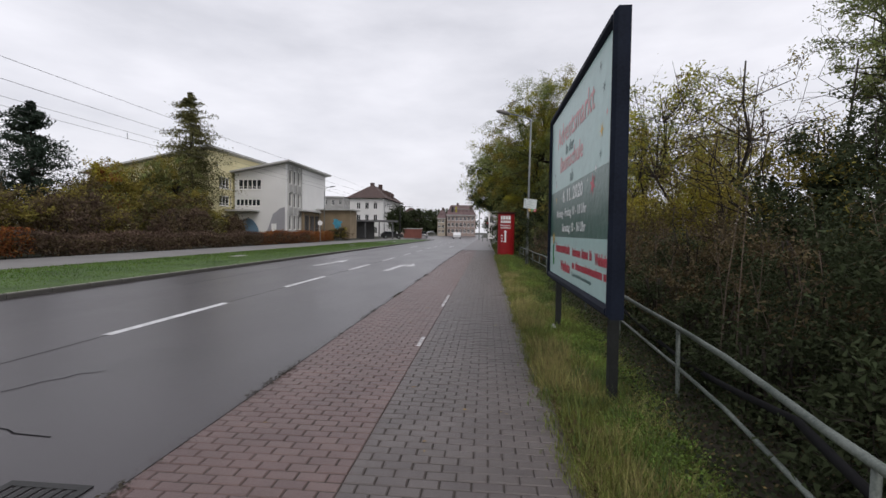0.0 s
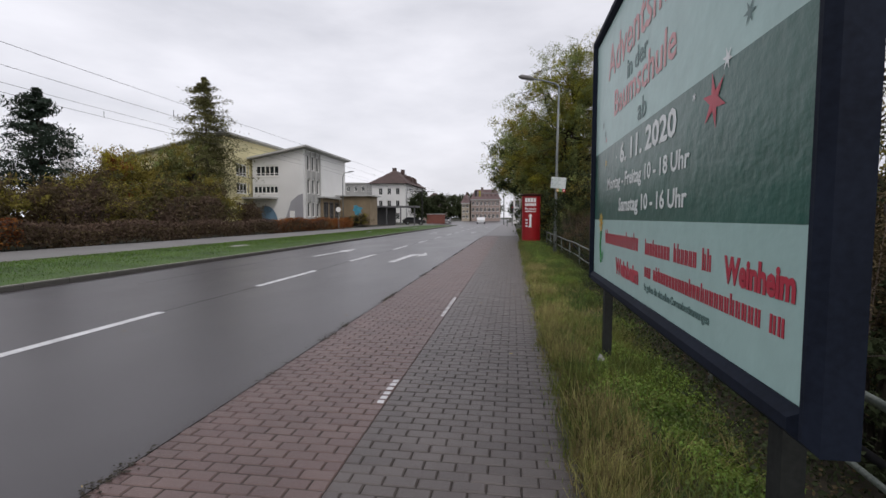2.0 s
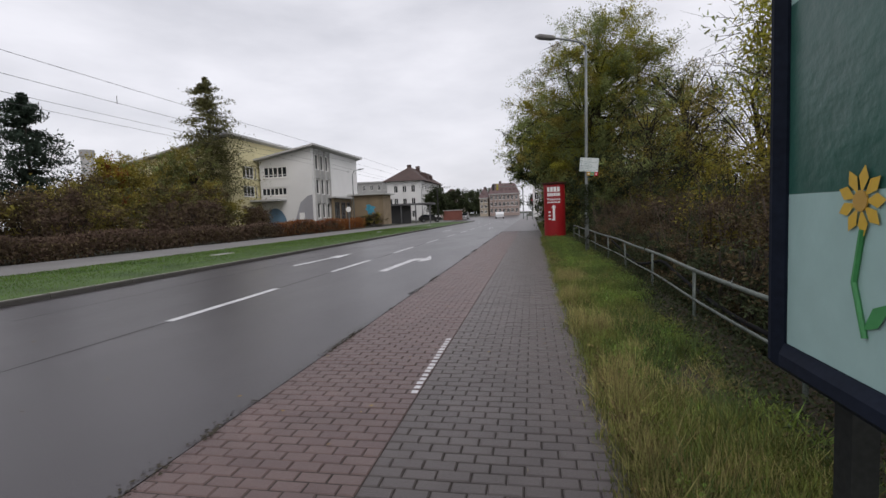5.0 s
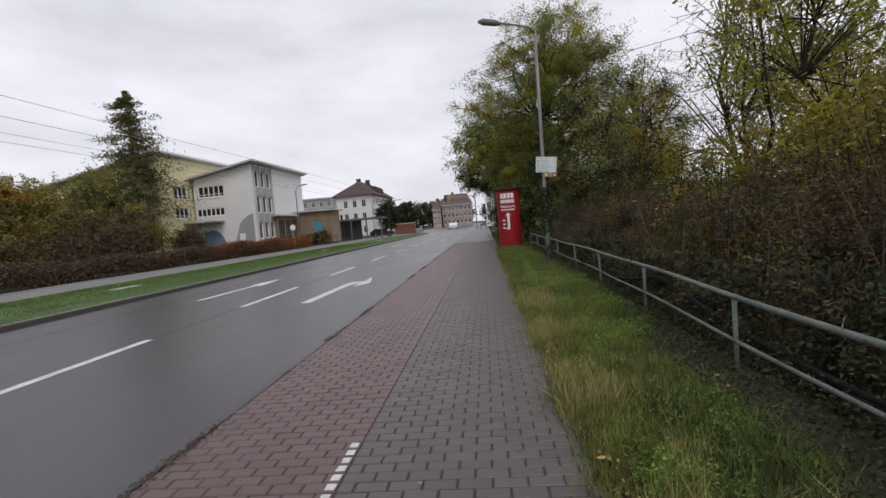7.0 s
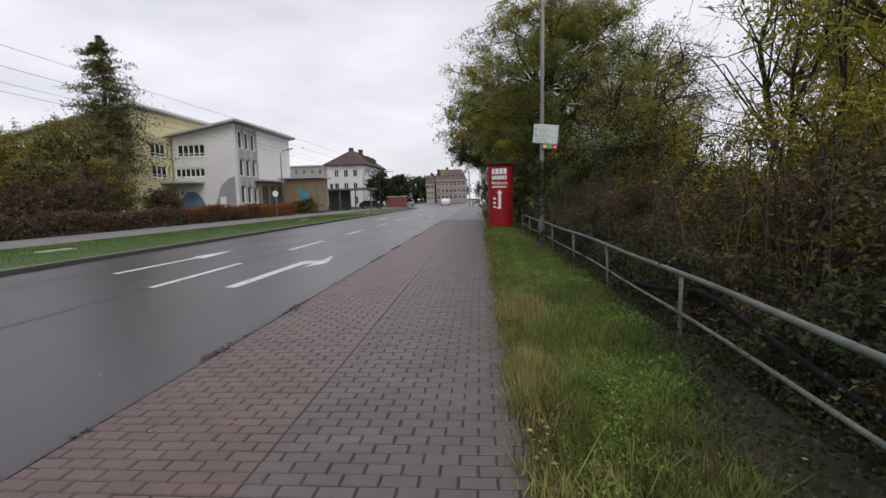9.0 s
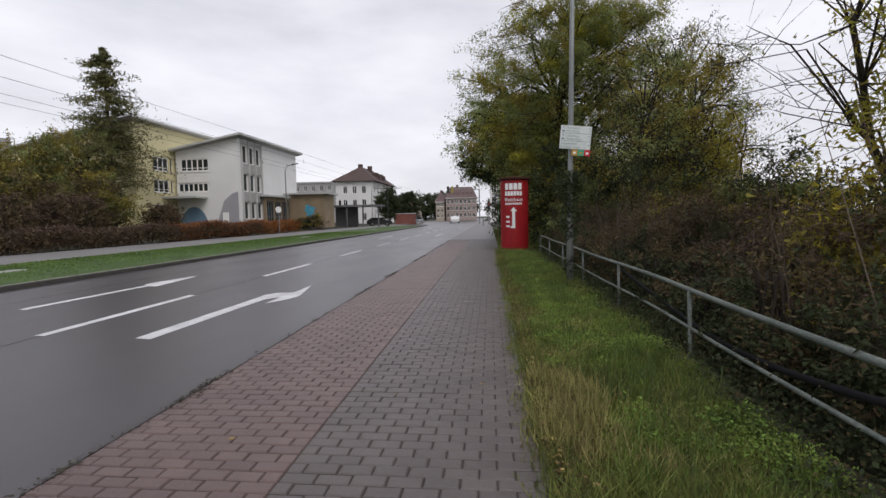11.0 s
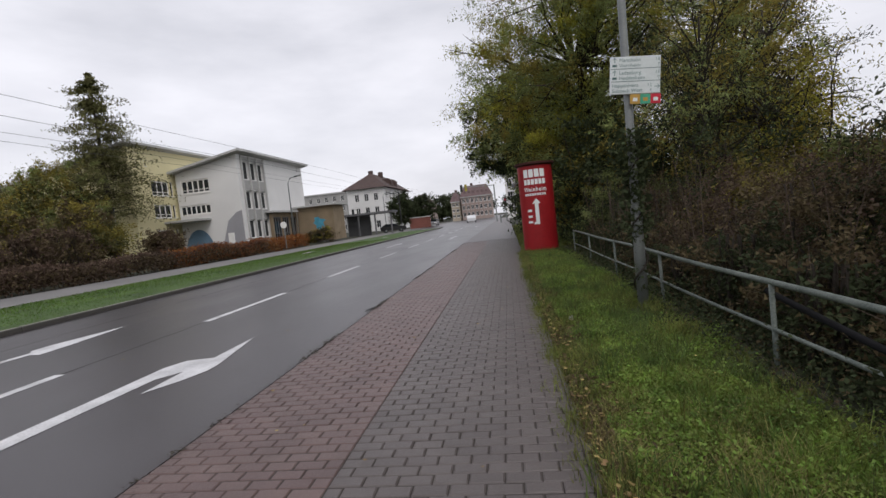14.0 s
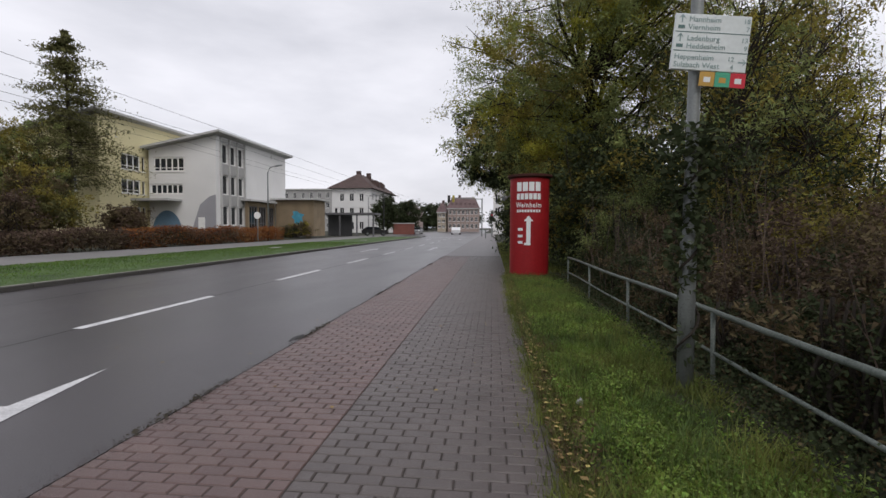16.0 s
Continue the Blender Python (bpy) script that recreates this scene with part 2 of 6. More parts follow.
STUCCO_ROSE = material("stucco_rose", (0.33, 0.265, 0.24), 0.9, vary=0.12, scale=0.4, fine=15, bump=0.1)
CONCRETE = material("concrete", (0.33, 0.33, 0.32), 0.9, vary=0.15, scale=0.5, fine=20, bump=0.1)
BRICK_RED = material("brick_red_wall", (0.17, 0.065, 0.05), 0.9, vary=0.2, scale=1.0, fine=20, bump=0.1)
WINDOW_FRAME = material("window_frame", (0.74, 0.74, 0.72), 0.6, vary=0.08, scale=2, fine=30, bump=0)
GLASS = material("window_glass", (0.018, 0.022, 0.026), 0.08, vary=0.3, scale=0.4, fine=3, bump=0, spec=0.6)
LEG_PAINT = material("dark_leg_paint", (0.022, 0.024, 0.023), 0.75, spec=0.15, vary=0.3, scale=4, fine=40)
WIRE = material("wire_grey", (0.09, 0.09, 0.095), 0.8, spec=0.1, vary=0.2, scale=4, fine=30)
CABLE = material("cable_black", (0.012, 0.012, 0.013), 0.9, spec=0.1, vary=0.2, scale=4, fine=30)
CAR_WHITE = material("car_paint_white", (0.66, 0.67, 0.68), 0.25, vary=0.03, scale=2, fine=20, bump=0)
CAR_SILVER = material("car_paint_silver", (0.36, 0.37, 0.38), 0.25, 0.4, vary=0.05, scale=2, fine=20, bump=0)
RUBBER = material("rubber", (0.02, 0.02, 0.02), 0.85, vary=0.2, scale=5, fine=30)
LAMP_LENS = material("headlamp_lens", (0.8, 0.8, 0.76), 0.1, vary=0.02, scale=5, fine=30, bump=0)
SIGNAL_AMBER = material("signal_amber", (0.3, 0.26, 0.03), 0.5, vary=0.1, scale=5, fine=30, bump=0)
IRON = material("cast_iron", (0.03, 0.03, 0.03), 0.6, 0.3, vary=0.3, scale=6, fine=60)


# ---- building blocks ----
class Geo:
    """Collects points and faces of one mesh."""

    def __init__(self):
        self.v, self.f = [], []

    def add(self, verts, faces, m=None):
        k = len(self.v)
        self.v += [tuple(m @ Vector(p)) if m else tuple(p) for p in verts]
        self.f += [tuple(i + k for i in f) for f in faces]
        return self

    def box(self, x0, x1, y0, y1, z0, z1, m=None, c=0.0):
        """A box; c chamfers its upper rim."""
        if c:
            v = [(x0, y0, z0), (x1, y0, z0), (x1, y1, z0), (x0, y1, z0), (x0, y0, z1 - c), (x1, y0, z1 - c), (x1, y1, z1 - c), (x0, y1, z1 - c),
                 (x0 + c, y0 + c, z1), (x1 - c, y0 + c, z1), (x1 - c, y1 - c, z1), (x0 + c, y1 - c, z1)]
            f = [(3, 2, 1, 0)] + [(i, (i + 1) % 4, (i + 1) % 4 + 4, i + 4) for i in range(4)]
            f += [(i + 4, (i + 1) % 4 + 4, (i + 1) % 4 + 8, i + 8) for i in range(4)] + [(8, 9, 10, 11)]
        else:
            v = [(x0, y0, z0), (x1, y0, z0), (x1, y1, z0), (x0, y1, z0), (x0, y0, z1), (x1, y0, z1), (x1, y1, z1), (x0, y1, z1)]
            f = [(3, 2, 1, 0), (4, 5, 6, 7), (0, 1, 5, 4), (1, 2, 6, 5), (2, 3, 7, 6), (3, 0, 4, 7)]
        return self.add(v, f, m)

    def tube(self, points, radii, n=8, m=None, cap=True):
        pts = [Vector(p) for p in points]
        v, f = [], []
        for i, p in enumerate(pts):
            d = (pts[min(i + 1, len(pts) - 1)] - pts[max(i - 1, 0)]).normalized()
            a = d.cross(Vector((0, 0, 1)) if abs(d.z) < 0.95 else Vector((1, 0, 0))).normalized()
            b = d.cross(a)
            r = radii[i] if hasattr(radii, "__len__") else radii
            v += [p + (a * math.cos(2 * math.pi * k / n) + b * math.sin(2 * math.pi * k / n)) * r for k in range(n)]
        for i in range(len(pts) - 1):
            f += [(i * n + k, (i + 1) * n + k, (i + 1) * n + (k + 1) % n, i * n + (k + 1) % n) for k in range(n)]
        if cap:
            f += [tuple(range(n)), tuple(range((len(pts) - 1) * n + n - 1, (len(pts) - 1) * n - 1, -1))]
        return self.add(v, f, m)

    def prism(self, outline, y0, y1, m=None):
        """An outline in x and z, drawn out along y."""
        n = len(outline)
        v = [(x, y0, z) for x, z in outline] + [(x, y1, z) for x, z in outline]
        f = [tuple(range(n)), tuple(range(2 * n - 1, n - 1, -1))] + [(i, i + n, (i + 1) % n + n, (i + 1) % n) for i in range(n)]
        return self.add(v, f, m)


def weld(geo):
    """Joins points that coincide, so that touching boxes become one piece."""
    seen, to, v = {}, [], []
    for p in geo.v:
        k = (round(p[0], 3), round(p[1], 3), round(p[2], 3))
        if k not in seen:
            seen[k] = len(v)
            v.append(p)
        to.append(seen[k])
    geo.v, geo.f = v, [tuple(to[i] for i in f) for f in geo.f]
    return geo


def mesh_of(name, geo, mat, smooth=False):
    me = bpy.data.meshes.new(name)
    me.from_pydata(geo.v, [], geo.f)
    me.materials.append(mat)
    if smooth:
        me.polygons.foreach_set("use_smooth", [True] * len(me.polygons))
    me.update()
    return me


def part(name, geo, mat, parent, label="", smooth=False):
    ob = new(name, mesh_of(name, geo, mat, smooth))
    ob.parent = parent
    if label:
        ob["label"] = label
    return ob


def thing(name, label, category, m=None, group="", kind=""):
    ob = tagged(new(name), label, category, group, kind)
    if m is not None:
        ob.matrix_world = m
    return ob


def solid(name, geo, mat, label, category, group="", kind="", smooth=False):
    return tagged(new(name, mesh_of(name, geo, mat, smooth)), label, category, group, kind)


def quads(name, v, mat, parent=None):
    """A mesh of loose leaves or blades from an array (n, corners, 3)."""
    n, k = v.shape[:2]
    me = bpy.data.meshes.new(name)
    me.vertices.add(n * k)
    me.vertices.foreach_set("co", np.ascontiguousarray(v, np.float32).ravel())
    me.loops.add(n * k)
    me.loops.foreach_set("vertex_index", np.arange(n * k, dtype=np.int32))
    me.polygons.add(n)
    me.polygons.foreach_set("loop_start", np.arange(0, n * k, k, dtype=np.int32))
    me.update(calc_edges=True)
    me.materials.append(mat)
    ob = new(name, me)
    ob.parent = parent
    return ob


def letters(name, text, size, mat, parent, m, bold=0.0, align="LEFT", squeeze=1.0):
    """Flat lettering as a mesh under its thing, in the parent's space."""
    cu = bpy.data.curves.new(name, "FONT")
    cu.body, cu.size, cu.align_x, cu.offset, cu.extrude, cu.resolution_u = text, size, align, bold, 0.0008, 2
    ob = new(name, cu)
    bpy.context.view_layer.update()
    me = bpy.data.meshes.new_from_object(ob.evaluated_get(bpy.context.evaluated_depsgraph_get()))
    bpy.data.objects.remove(ob)
    me.materials.clear()
    me.materials.append(mat)
    out = new(name, me)
    out.parent = parent
    out.matrix_local = m @ Matrix.Diagonal((squeeze, 1, 1, 1))
    return out


# ---- plants ----
def leaf_quads(rng, centres, size, droop=0.0, slim=0.5, corners=4):
    """One bent-diamond leaf at each centre."""
    n = len(centres)
    a = rng.normal(size=(n, 3))
    a[:, 2] = a[:, 2] * 0.75 - droop
    a /= np.linalg.norm(a, axis=1, keepdims=True)
    up = rng.normal(size=(n, 3)) * 0.8
    up[:, 2] += 0.9
    b = np.cross(a, up)
    b /= np.linalg.norm(b, axis=1, keepdims=True) + 1e-9
    s = (size * rng.uniform(0.6, 1.35, n))[:, None]
    if corners == 3:
        return np.stack([centres - a * s * 0.5 + b * s * slim * 0.4, centres - a * s * 0.4 - b * s * slim * 0.6, centres + a * s * 0.65], 1)
    return np.stack([centres - a * s * 0.5, centres + b * s * slim * 0.5, centres + a * s * 0.5, centres - b * s * slim * 0.5], 1)


def crown_points(rng, blobs, clumps):
    """Clump centres in the outer parts of a few ellipsoids (x, y, z, rx, ry, rz)."""
    vol = np.array([b[3] * b[4] * b[5] for b in blobs])
    pick = rng.choice(len(blobs), clumps, p=vol / vol.sum())
    d = rng.normal(size=(clumps, 3))
    d /= np.linalg.norm(d, axis=1, keepdims=True)
    r = rng.uniform(0.1, 1.0, clumps) ** 0.45
    bl = np.array(blobs)[pick]
    return bl[:, :3] + d * r[:, None] * bl[:, 3:]


def plant(name, label, category, place, blobs, clumps, leaves, size, leaf_mats, seed, trunk=0.15, spread=0.45, bark=None, limbs=60, stems=1, droop=0.3, slim=0.5, bare=0.0, group="", fork=0.55, twigs=5, wobble=0.09, corners=4):
    """A trunk or stems with limbs that reach into the crown, and clumps of leaves round the limbs' ends."""
    rng = np.random.default_rng(seed)
    top = thing(name, label, category, pose(*place), group)
    pts = crown_points(rng, blobs, clumps)
    wood = Geo()
    high = max(b[2] + b[5] for b in blobs)
    mid = np.mean([[b[0], b[1]] for b in blobs], axis=0)
    roots = []
    for s in range(stems):
        base = np.clip(rng.normal(size=2), -1.3, 1.3) * (0.0 if stems == 1 else 0.24 * blobs[0][3])
        lean = mid * rng.uniform(0.5, 0.9) + np.clip(rng.normal(size=2), -1.5, 1.5) * 0.12 * high * (0.3 if stems == 1 else 0.8)
        line = [(base[0] + lean[0] * u + rng.normal() * 0.03 * high * u * (1 - u) * 4, base[1] + lean[1] * u + rng.normal() * 0.03 * high * u * (1 - u) * 4, -0.3 + (high * 0.86 + 0.3) * u) for u in np.linspace(0, 1, 9)]
        wood.tube(line, [trunk * (1 - 0.88 * u) + 0.008 for u in np.linspace(0, 1, 9)], 8)
        roots.append(np.array(line))
    starts, ends, owner = [], [], []
    for n, p in enumerate(pts):
        line = roots[rng.integers(len(roots))]
        k = np.clip(np.searchsorted(line[:, 2], p[2] * rng.uniform(fork, 0.97)), 1, 7)
        a = line[k]
        way = np.linalg.norm(p - a)
        mid_p = a * 0.5 + p * 0.5 + rng.normal(size=3) * wobble * way + np.array([0, 0, 0.08 * way])
        r0 = trunk * 0.42 * (1 - 0.07 * k)
        q = p + (p - mid_p) * bare * rng.uniform(0.3, 1.2)
        if n < limbs:
            wood.tube([a, a * 0.7 + mid_p * 0.3, mid_p, mid_p * 0.5 + p * 0.5, p, q + rng.normal(size=3) * 0.05], [r0, r0 * 0.75, r0 * 0.5, r0 * 0.3, r0 * 0.16 + 0.003, 0.003], 5, cap=False)
        for t in range(twigs):
            u = rng.uniform(0.45, 1)
            s0 = mid_p * (1 - u) + p * u
            e = s0 + (np.clip(rng.normal(size=3), -1.2, 1.2) * np.array([1, 1, 0.7]) + (p - mid_p) / (way + 0.1) * 0.8 + np.array([0, 0, 0.25 - droop * 0.5])) * spread * 1.5
            starts.append(s0), ends.append(e), owner.append(n % len(leaf_mats))
            if t < (3 if stems == 1 else 2) and n < limbs:
                wood.tube([s0, s0 * 0.5 + e * 0.5 + rng.normal(size=3) * 0.04, e], [r0 * 0.18 + 0.003, r0 * 0.1 + 0.003, 0.002], 3, cap=False)
    part("trunk", wood, bark or BARK, top, smooth=True)
    starts, ends, owner = np.array(starts), np.array(ends), np.array(owner)
    weight = rng.gamma(1.2, 1.0, len(starts))
    for i, lm in enumerate(leaf_mats):
        own = np.flatnonzero(owner == i)
        pick = own[rng.choice(len(own), leaves // len(leaf_mats), p=weight[own] / weight[own].sum())]
        u = rng.uniform(0.15, 1.05, len(pick))[:, None]
        c = starts[pick] * (1 - u) + ends[pick] * u + rng.normal(size=(len(pick), 3)) * spread * 0.26
        quads("crown" if i == 0 else "crown_patch", leaf_quads(rng, c, size, droop, slim, corners), lm, top)
    return top


def conifer(name, label, category, place, height, radius, leaves, size, mat, seed, start=0.12, power=1.0, tiers=26, group="", upward=0.1):
    """Whorls of branches, longer below, with needles along them."""
    rng = np.random.default_rng(seed)
    top = thing(name, label, category, pose(*place), group)
    wood, cs = Geo(), []
    wood.tube([(0, 0, -0.3), (0.05, 0.03, height * 0.5), (0, 0, height * 0.98)], [height * 0.018, height * 0.011, 0.01], 8)
    each = leaves // (tiers * 8)
    for t in range(tiers):
        u = t / (tiers - 1)
        z0 = height * (start + (0.97 - start) * u)
        for k in range(8):
            a = rng.uniform(0, 2 * math.pi)
            z = min(z0 + rng.normal() * height * 0.018, height * 0.98)
            r = radius * (1 - u) ** power * rng.choice([0.4, 0.65, 0.85, 1.0, 1.2]) * rng.uniform(0.85, 1.15) + 0.12
            tip = np.array([math.cos(a) * r, math.sin(a) * r, z + r * upward * rng.uniform(-1, 1.6)])
            wood.tube([(0, 0, z), tip * [0.5, 0.5, 0] + [0, 0, z + r * 0.06], tip], [0.03, 0.02, 0.005], 4, cap=False)
            w = rng.uniform(0.2, 1.0, each)[:, None]
            cs.append(np.array([0, 0, z]) * (1 - w) + tip * w + rng.normal(size=(each, 3)) * (0.09 * r + 0.1) * np.array([1, 1, 0.5]))
    part("trunk", wood, BARK, top, smooth=True)
    quads("crown", leaf_quads(rng, np.concatenate(cs), size, 0.5, 0.4, 3), mat, top)
    return top


# ---- ground, road, pavement ----
def height_at(x):
    xs = [-3000, -60, -30, -21, -19.2, -8.2, 4.0, 4.6, 6.5, 9.0, 16.0, 60.0, 3000]
    zs = [0.5, 0.5, 0.4, -0.02, -0.12, -0.12, -0.12, -0.2, -0.9, -1.3, -1.2, -0.2, -0.2]
    return float(np.interp(x, xs, zs))


ground = Geo()
gx = [-3000, -400, -120, -60, -45, -30, -25, -21, -19.2, -8.2, 4.0, 4.6, 5.5, 6.5, 8, 9, 12, 16, 30, 60, 200, 800, 3000]
gy = [-3000, -200, -40, 0, 10, 20, 30, 45, 60, 90, 140, 250, 600, 3000]
ground.v = [(x, y, height_at(x) if y < 100 else height_at(x) * 0.6 - 0.06) for y in gy for x in gx]
ground.f = [(j * len(gx) + i, j * len(gx) + i + 1, (j + 1) * len(gx) + i + 1, (j + 1) * len(gx) + i) for j in range(len(gy) - 1) for i in range(len(gx) - 1)]
solid("ground", ground, EARTH, "earth ground with rough dark grass round the street", "ground", kind="structure", smooth=True)

solid("road", Geo().box(-7.56, -0.11, -20, 330, -0.2, 0.0), ASPHALT, "damp grey asphalt carriageway with white lane markings", "road", kind="structure")
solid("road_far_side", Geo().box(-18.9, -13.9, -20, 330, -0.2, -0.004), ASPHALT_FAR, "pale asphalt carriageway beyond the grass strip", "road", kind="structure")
solid("road_junction", Geo().box(-13.9, -7.56, 88, 330, -0.2, -0.006), ASPHALT, "asphalt of the junction at the end of the grass strip", "road", kind="structure")
strip = Geo()
for i in range(52):
    y0, y1 = -20 + i * 2.05, -20 + (i + 1) * 2.05
    strip.add([(-13.7, y0, 0.02), (-12.0, y0, 0.05), (-9.6, y0, 0.06), (-7.70, y0, 0.075), (-13.7, y1, 0.02), (-12.0, y1, 0.05), (-9.6, y1, 0.06), (-7.70, y1, 0.075)], [(0, 1, 5, 4), (1, 2, 6, 5), (2, 3, 7, 6)])
median = solid("grass_strip", strip, LAWN, "mown green grass strip between the carriageways", "grass strip", kind="structure", smooth=True)
for name, x0, x1, top in (("kerb_near", -7.70, -7.56, 0.11), ("kerb_far", -13.9, -13.7, 0.04)):
    kerb = thing(name, "grey stone kerb along the grass strip", "kerb", kind="structure")
    stone = mesh_of("kerb_stone", Geo().box(x0, x1, 0, 0.985, -0.15, top, c=0.02), KERB)
    # the upper face takes the paler colour, as if lit from above
    stone.materials.append(KERB_TOP)
    stone.polygons[len(stone.polygons) - 1].material_index = 1
    for i in range(108):
        k = new("kerb_stone", stone)
        k.parent = kerb
        k.location = (0, -20 + i, 0)
solid("pavement_bed", Geo().box(-0.11, 2.47, -20, 42, -0.2, -0.007), JOINT, "dark sand bed under the paving stones", "pavement", kind="structure")
far_pave = Geo().box(-0.11, 2.47, 42.004, 140, -0.2, 0.0)
solid("pavement_far", far_pave, GREY_STONE, "grey paved footway running on towards the junction", "pavement", kind="structure")
solid("verge", Geo().box(2.52, 4.05, -20, 60, -0.3, -0.01), SOIL, "dark soil of the grass verge beside the footway", "verge", kind="structure")
edging = thing("edging", "thin concrete edging between paving and grass verge", "edging", kind="structure")
edge_mesh = mesh_of("edging_stone", Geo().box(2.465, 2.52, 0, 0.99, -0.2, 0.0, c=0.006), GREY_PIECE)
for i in range(62):
    k = new("edging_stone", edge_mesh)
    k.parent = edging
    k.location = (random.uniform(-0.006, 0.006), -18 + i, random.uniform(-0.01, 0.006))

# ---- road markings ----
LANE_X, DASH0, PERIOD, DASH = -3.17, 8.36, 5.69, 2.95


def marking(name, outline, label):
    """A flat painted shape, 4 mm over the road; the outline runs in x and y."""
    bm = bmesh.new()
    top = bm.faces.new([bm.verts.new((x, y, 0.004)) for x, y in outline])
    bm.normal_update()
    bmesh.ops.triangulate(bm, faces=[top])
    me = bpy.data.meshes.new(name)
    bm.to_mesh(me)
    bm.free()
    me.materials.append(ROAD_WHITE)
    return tagged(new(name, me), label, "road marking", "lane markings", "structure")


def ribbon(x, y0, y1, w=0.15):
    return [(x - w / 2, y0), (x + w / 2, y0), (x + w / 2, y1), (x - w / 2, y1)]


for i in range(-2, 14):
    marking("lane_dash", ribbon(LANE_X, DASH0 + i * PERIOD, DASH0 + i * PERIOD + DASH), "white dash of the lane line on the asphalt")
ARROW_R = [(-1.88, 19.66), (-1.66, 19.62), (-1.61, 21.4), (-1.58, 22.25), (-1.42, 22.47), (-1.39, 21.83), (-1.22, 22.15), (-1.12, 22.46), (-1.13, 22.65), (-1.41, 23.92), (-1.38, 22.96), (-1.69, 22.91), (-1.8, 22.68), (-1.81, 21.7)]
marking("turn_arrow", ARROW_R, "white right-turn arrow painted on the asphalt lane")
ARROW_L = [(-5.2, 21.35), (-5.04, 21.33), (-4.92, 23.85), (-4.72, 23.82), (-4.75, 24.3), (-4.95, 25.67), (-5.2, 24.45), (-5.2, 24.1), (-5.06, 24.0)]
marking("straight_arrow", ARROW_L, "narrow white arrow painted on the asphalt lane")
for x, y in ((-5.0, 45.0), (-1.6, 47.5), (-5.0, 70.0), (-1.6, 72.0)):
    marking("lane_arrow", [(x - 0.08, y), (x + 0.08, y), (x + 0.08, y + 2.6), (x + 0.3, y + 2.6), (x, y + 4.2), (x - 0.3, y + 2.6), (x - 0.08, y + 2.6)], "white arrow painted on the distant lane")
marking("stop_line", [(-8.0, 84.0), (-0.3, 84.0), (-0.3, 84.5), (-8.0, 84.5)], "white stop line before the junction")

grate = thing("drain_grate", "dark cast-iron drain grate set in the gutter", "drain grate", pose(-0.5, 4.6, 0))
g = Geo()
g.box(-0.25, 0.25, -0.25, -0.2, -0.05, 0.008), g.box(-0.25, 0.25, 0.2, 0.25, -0.05, 0.008), g.box(-0.25, -0.2, -0.2, 0.2, -0.05, 0.008), g.box(0.2, 0.25, -0.2, 0.2, -0.05, 0.008)
part("rim", g, IRON, grate)
for i in range(6):
    part("bar", Geo().box(-0.17 + i * 0.062, -0.135 + i * 0.062, -0.2, 0.2, -0.04, 0.006), IRON, grate)
rng = np.random.default_rng(5)
for y, x in ((25.35, -0.18), (16.3, -0.15)):
    g = Geo()
    n = 9
    ring = [(x + math.cos(a) * rng.uniform(0.02, 0.07), y + math.sin(a) * rng.uniform(0.06, 0.3)) for a in np.linspace(0, 2 * math.pi, n, endpoint=False)]
    g.add([(a, b, 0.003) for a, b in ring] + [(x, y, 0.005)], [(i, (i + 1) % n, n) for i in range(n)])
    solid("asphalt_patch", g, IRON, "crumbled dark patch at the asphalt's edge", "patch", "edge patches")


def crack(points, w=0.012):
    g = Geo()
    for (x0, y0), (x1, y1) in zip(points, points[1:]):
        d = Vector((x1 - x0, y1 - y0)).normalized()
        nx, ny = -d.y * w, d.x * w
        g.add([(x0 + nx, y0 + ny, 0.003), (x0 - nx, y0 - ny, 0.003), (x1 - nx, y1 - ny, 0.003), (x1 + nx, y1 + ny, 0.003)], [(0, 1, 2, 3)])
    solid("road_crack", g, CABLE, "thin dark crack in the asphalt", "crack", "road cracks", "structure")


rng = np.random.default_rng(9)
for x0, y0, dx, dy, n in ((-2.6, 5.7, 0.06, 0.12, 10), (-2.1, 5.75, 0.12, -0.04, 9), (-3.16, -10.0, 0.0, 0.5, 230), (-5.9, 14.0, 0.0, 0.5, 40)):
    pts = [(x0, y0)]
    for i in range(n):
        pts.append((pts[-1][0] + dx * rng.uniform(0.4, 1.6) + rng.normal() * 0.03 * (dx != 0) + (x0 - pts[-1][0]) * 0.3 * (dx == 0) + rng.normal() * 0.008, pts[-1][1] + dy * rng.uniform(0.4, 1.6) + rng.normal() * 0.04))
    crack(pts, 0.007)


slab = thing("concrete_slab", "pale concrete slab lying flush in the grass strip", "slab", pose(-11.0, 26.2, 0.03))
part("body", Geo().box(-0.2, 0.2, -0.6, 0.6, -0.1, 0.05, c=0.02), SLAB_GREY, slab)
for x, y in ((-11.2, 48.0), (-10.6, 66.0)):
    copy_thing(slab, pose(x, y, 0.03))

# ---- guard rail beside the footway ----
def rail_x(y):
    return float(np.interp(y, [-3, 3, 4.7, 5.6, 7, 9, 14.4, 16.6, 20, 24, 31.5], [2.9, 3.25, 3.4, 3.53, 3.65, 3.79, 3.88, 3.98, 4.03, 4.0, 3.93]))


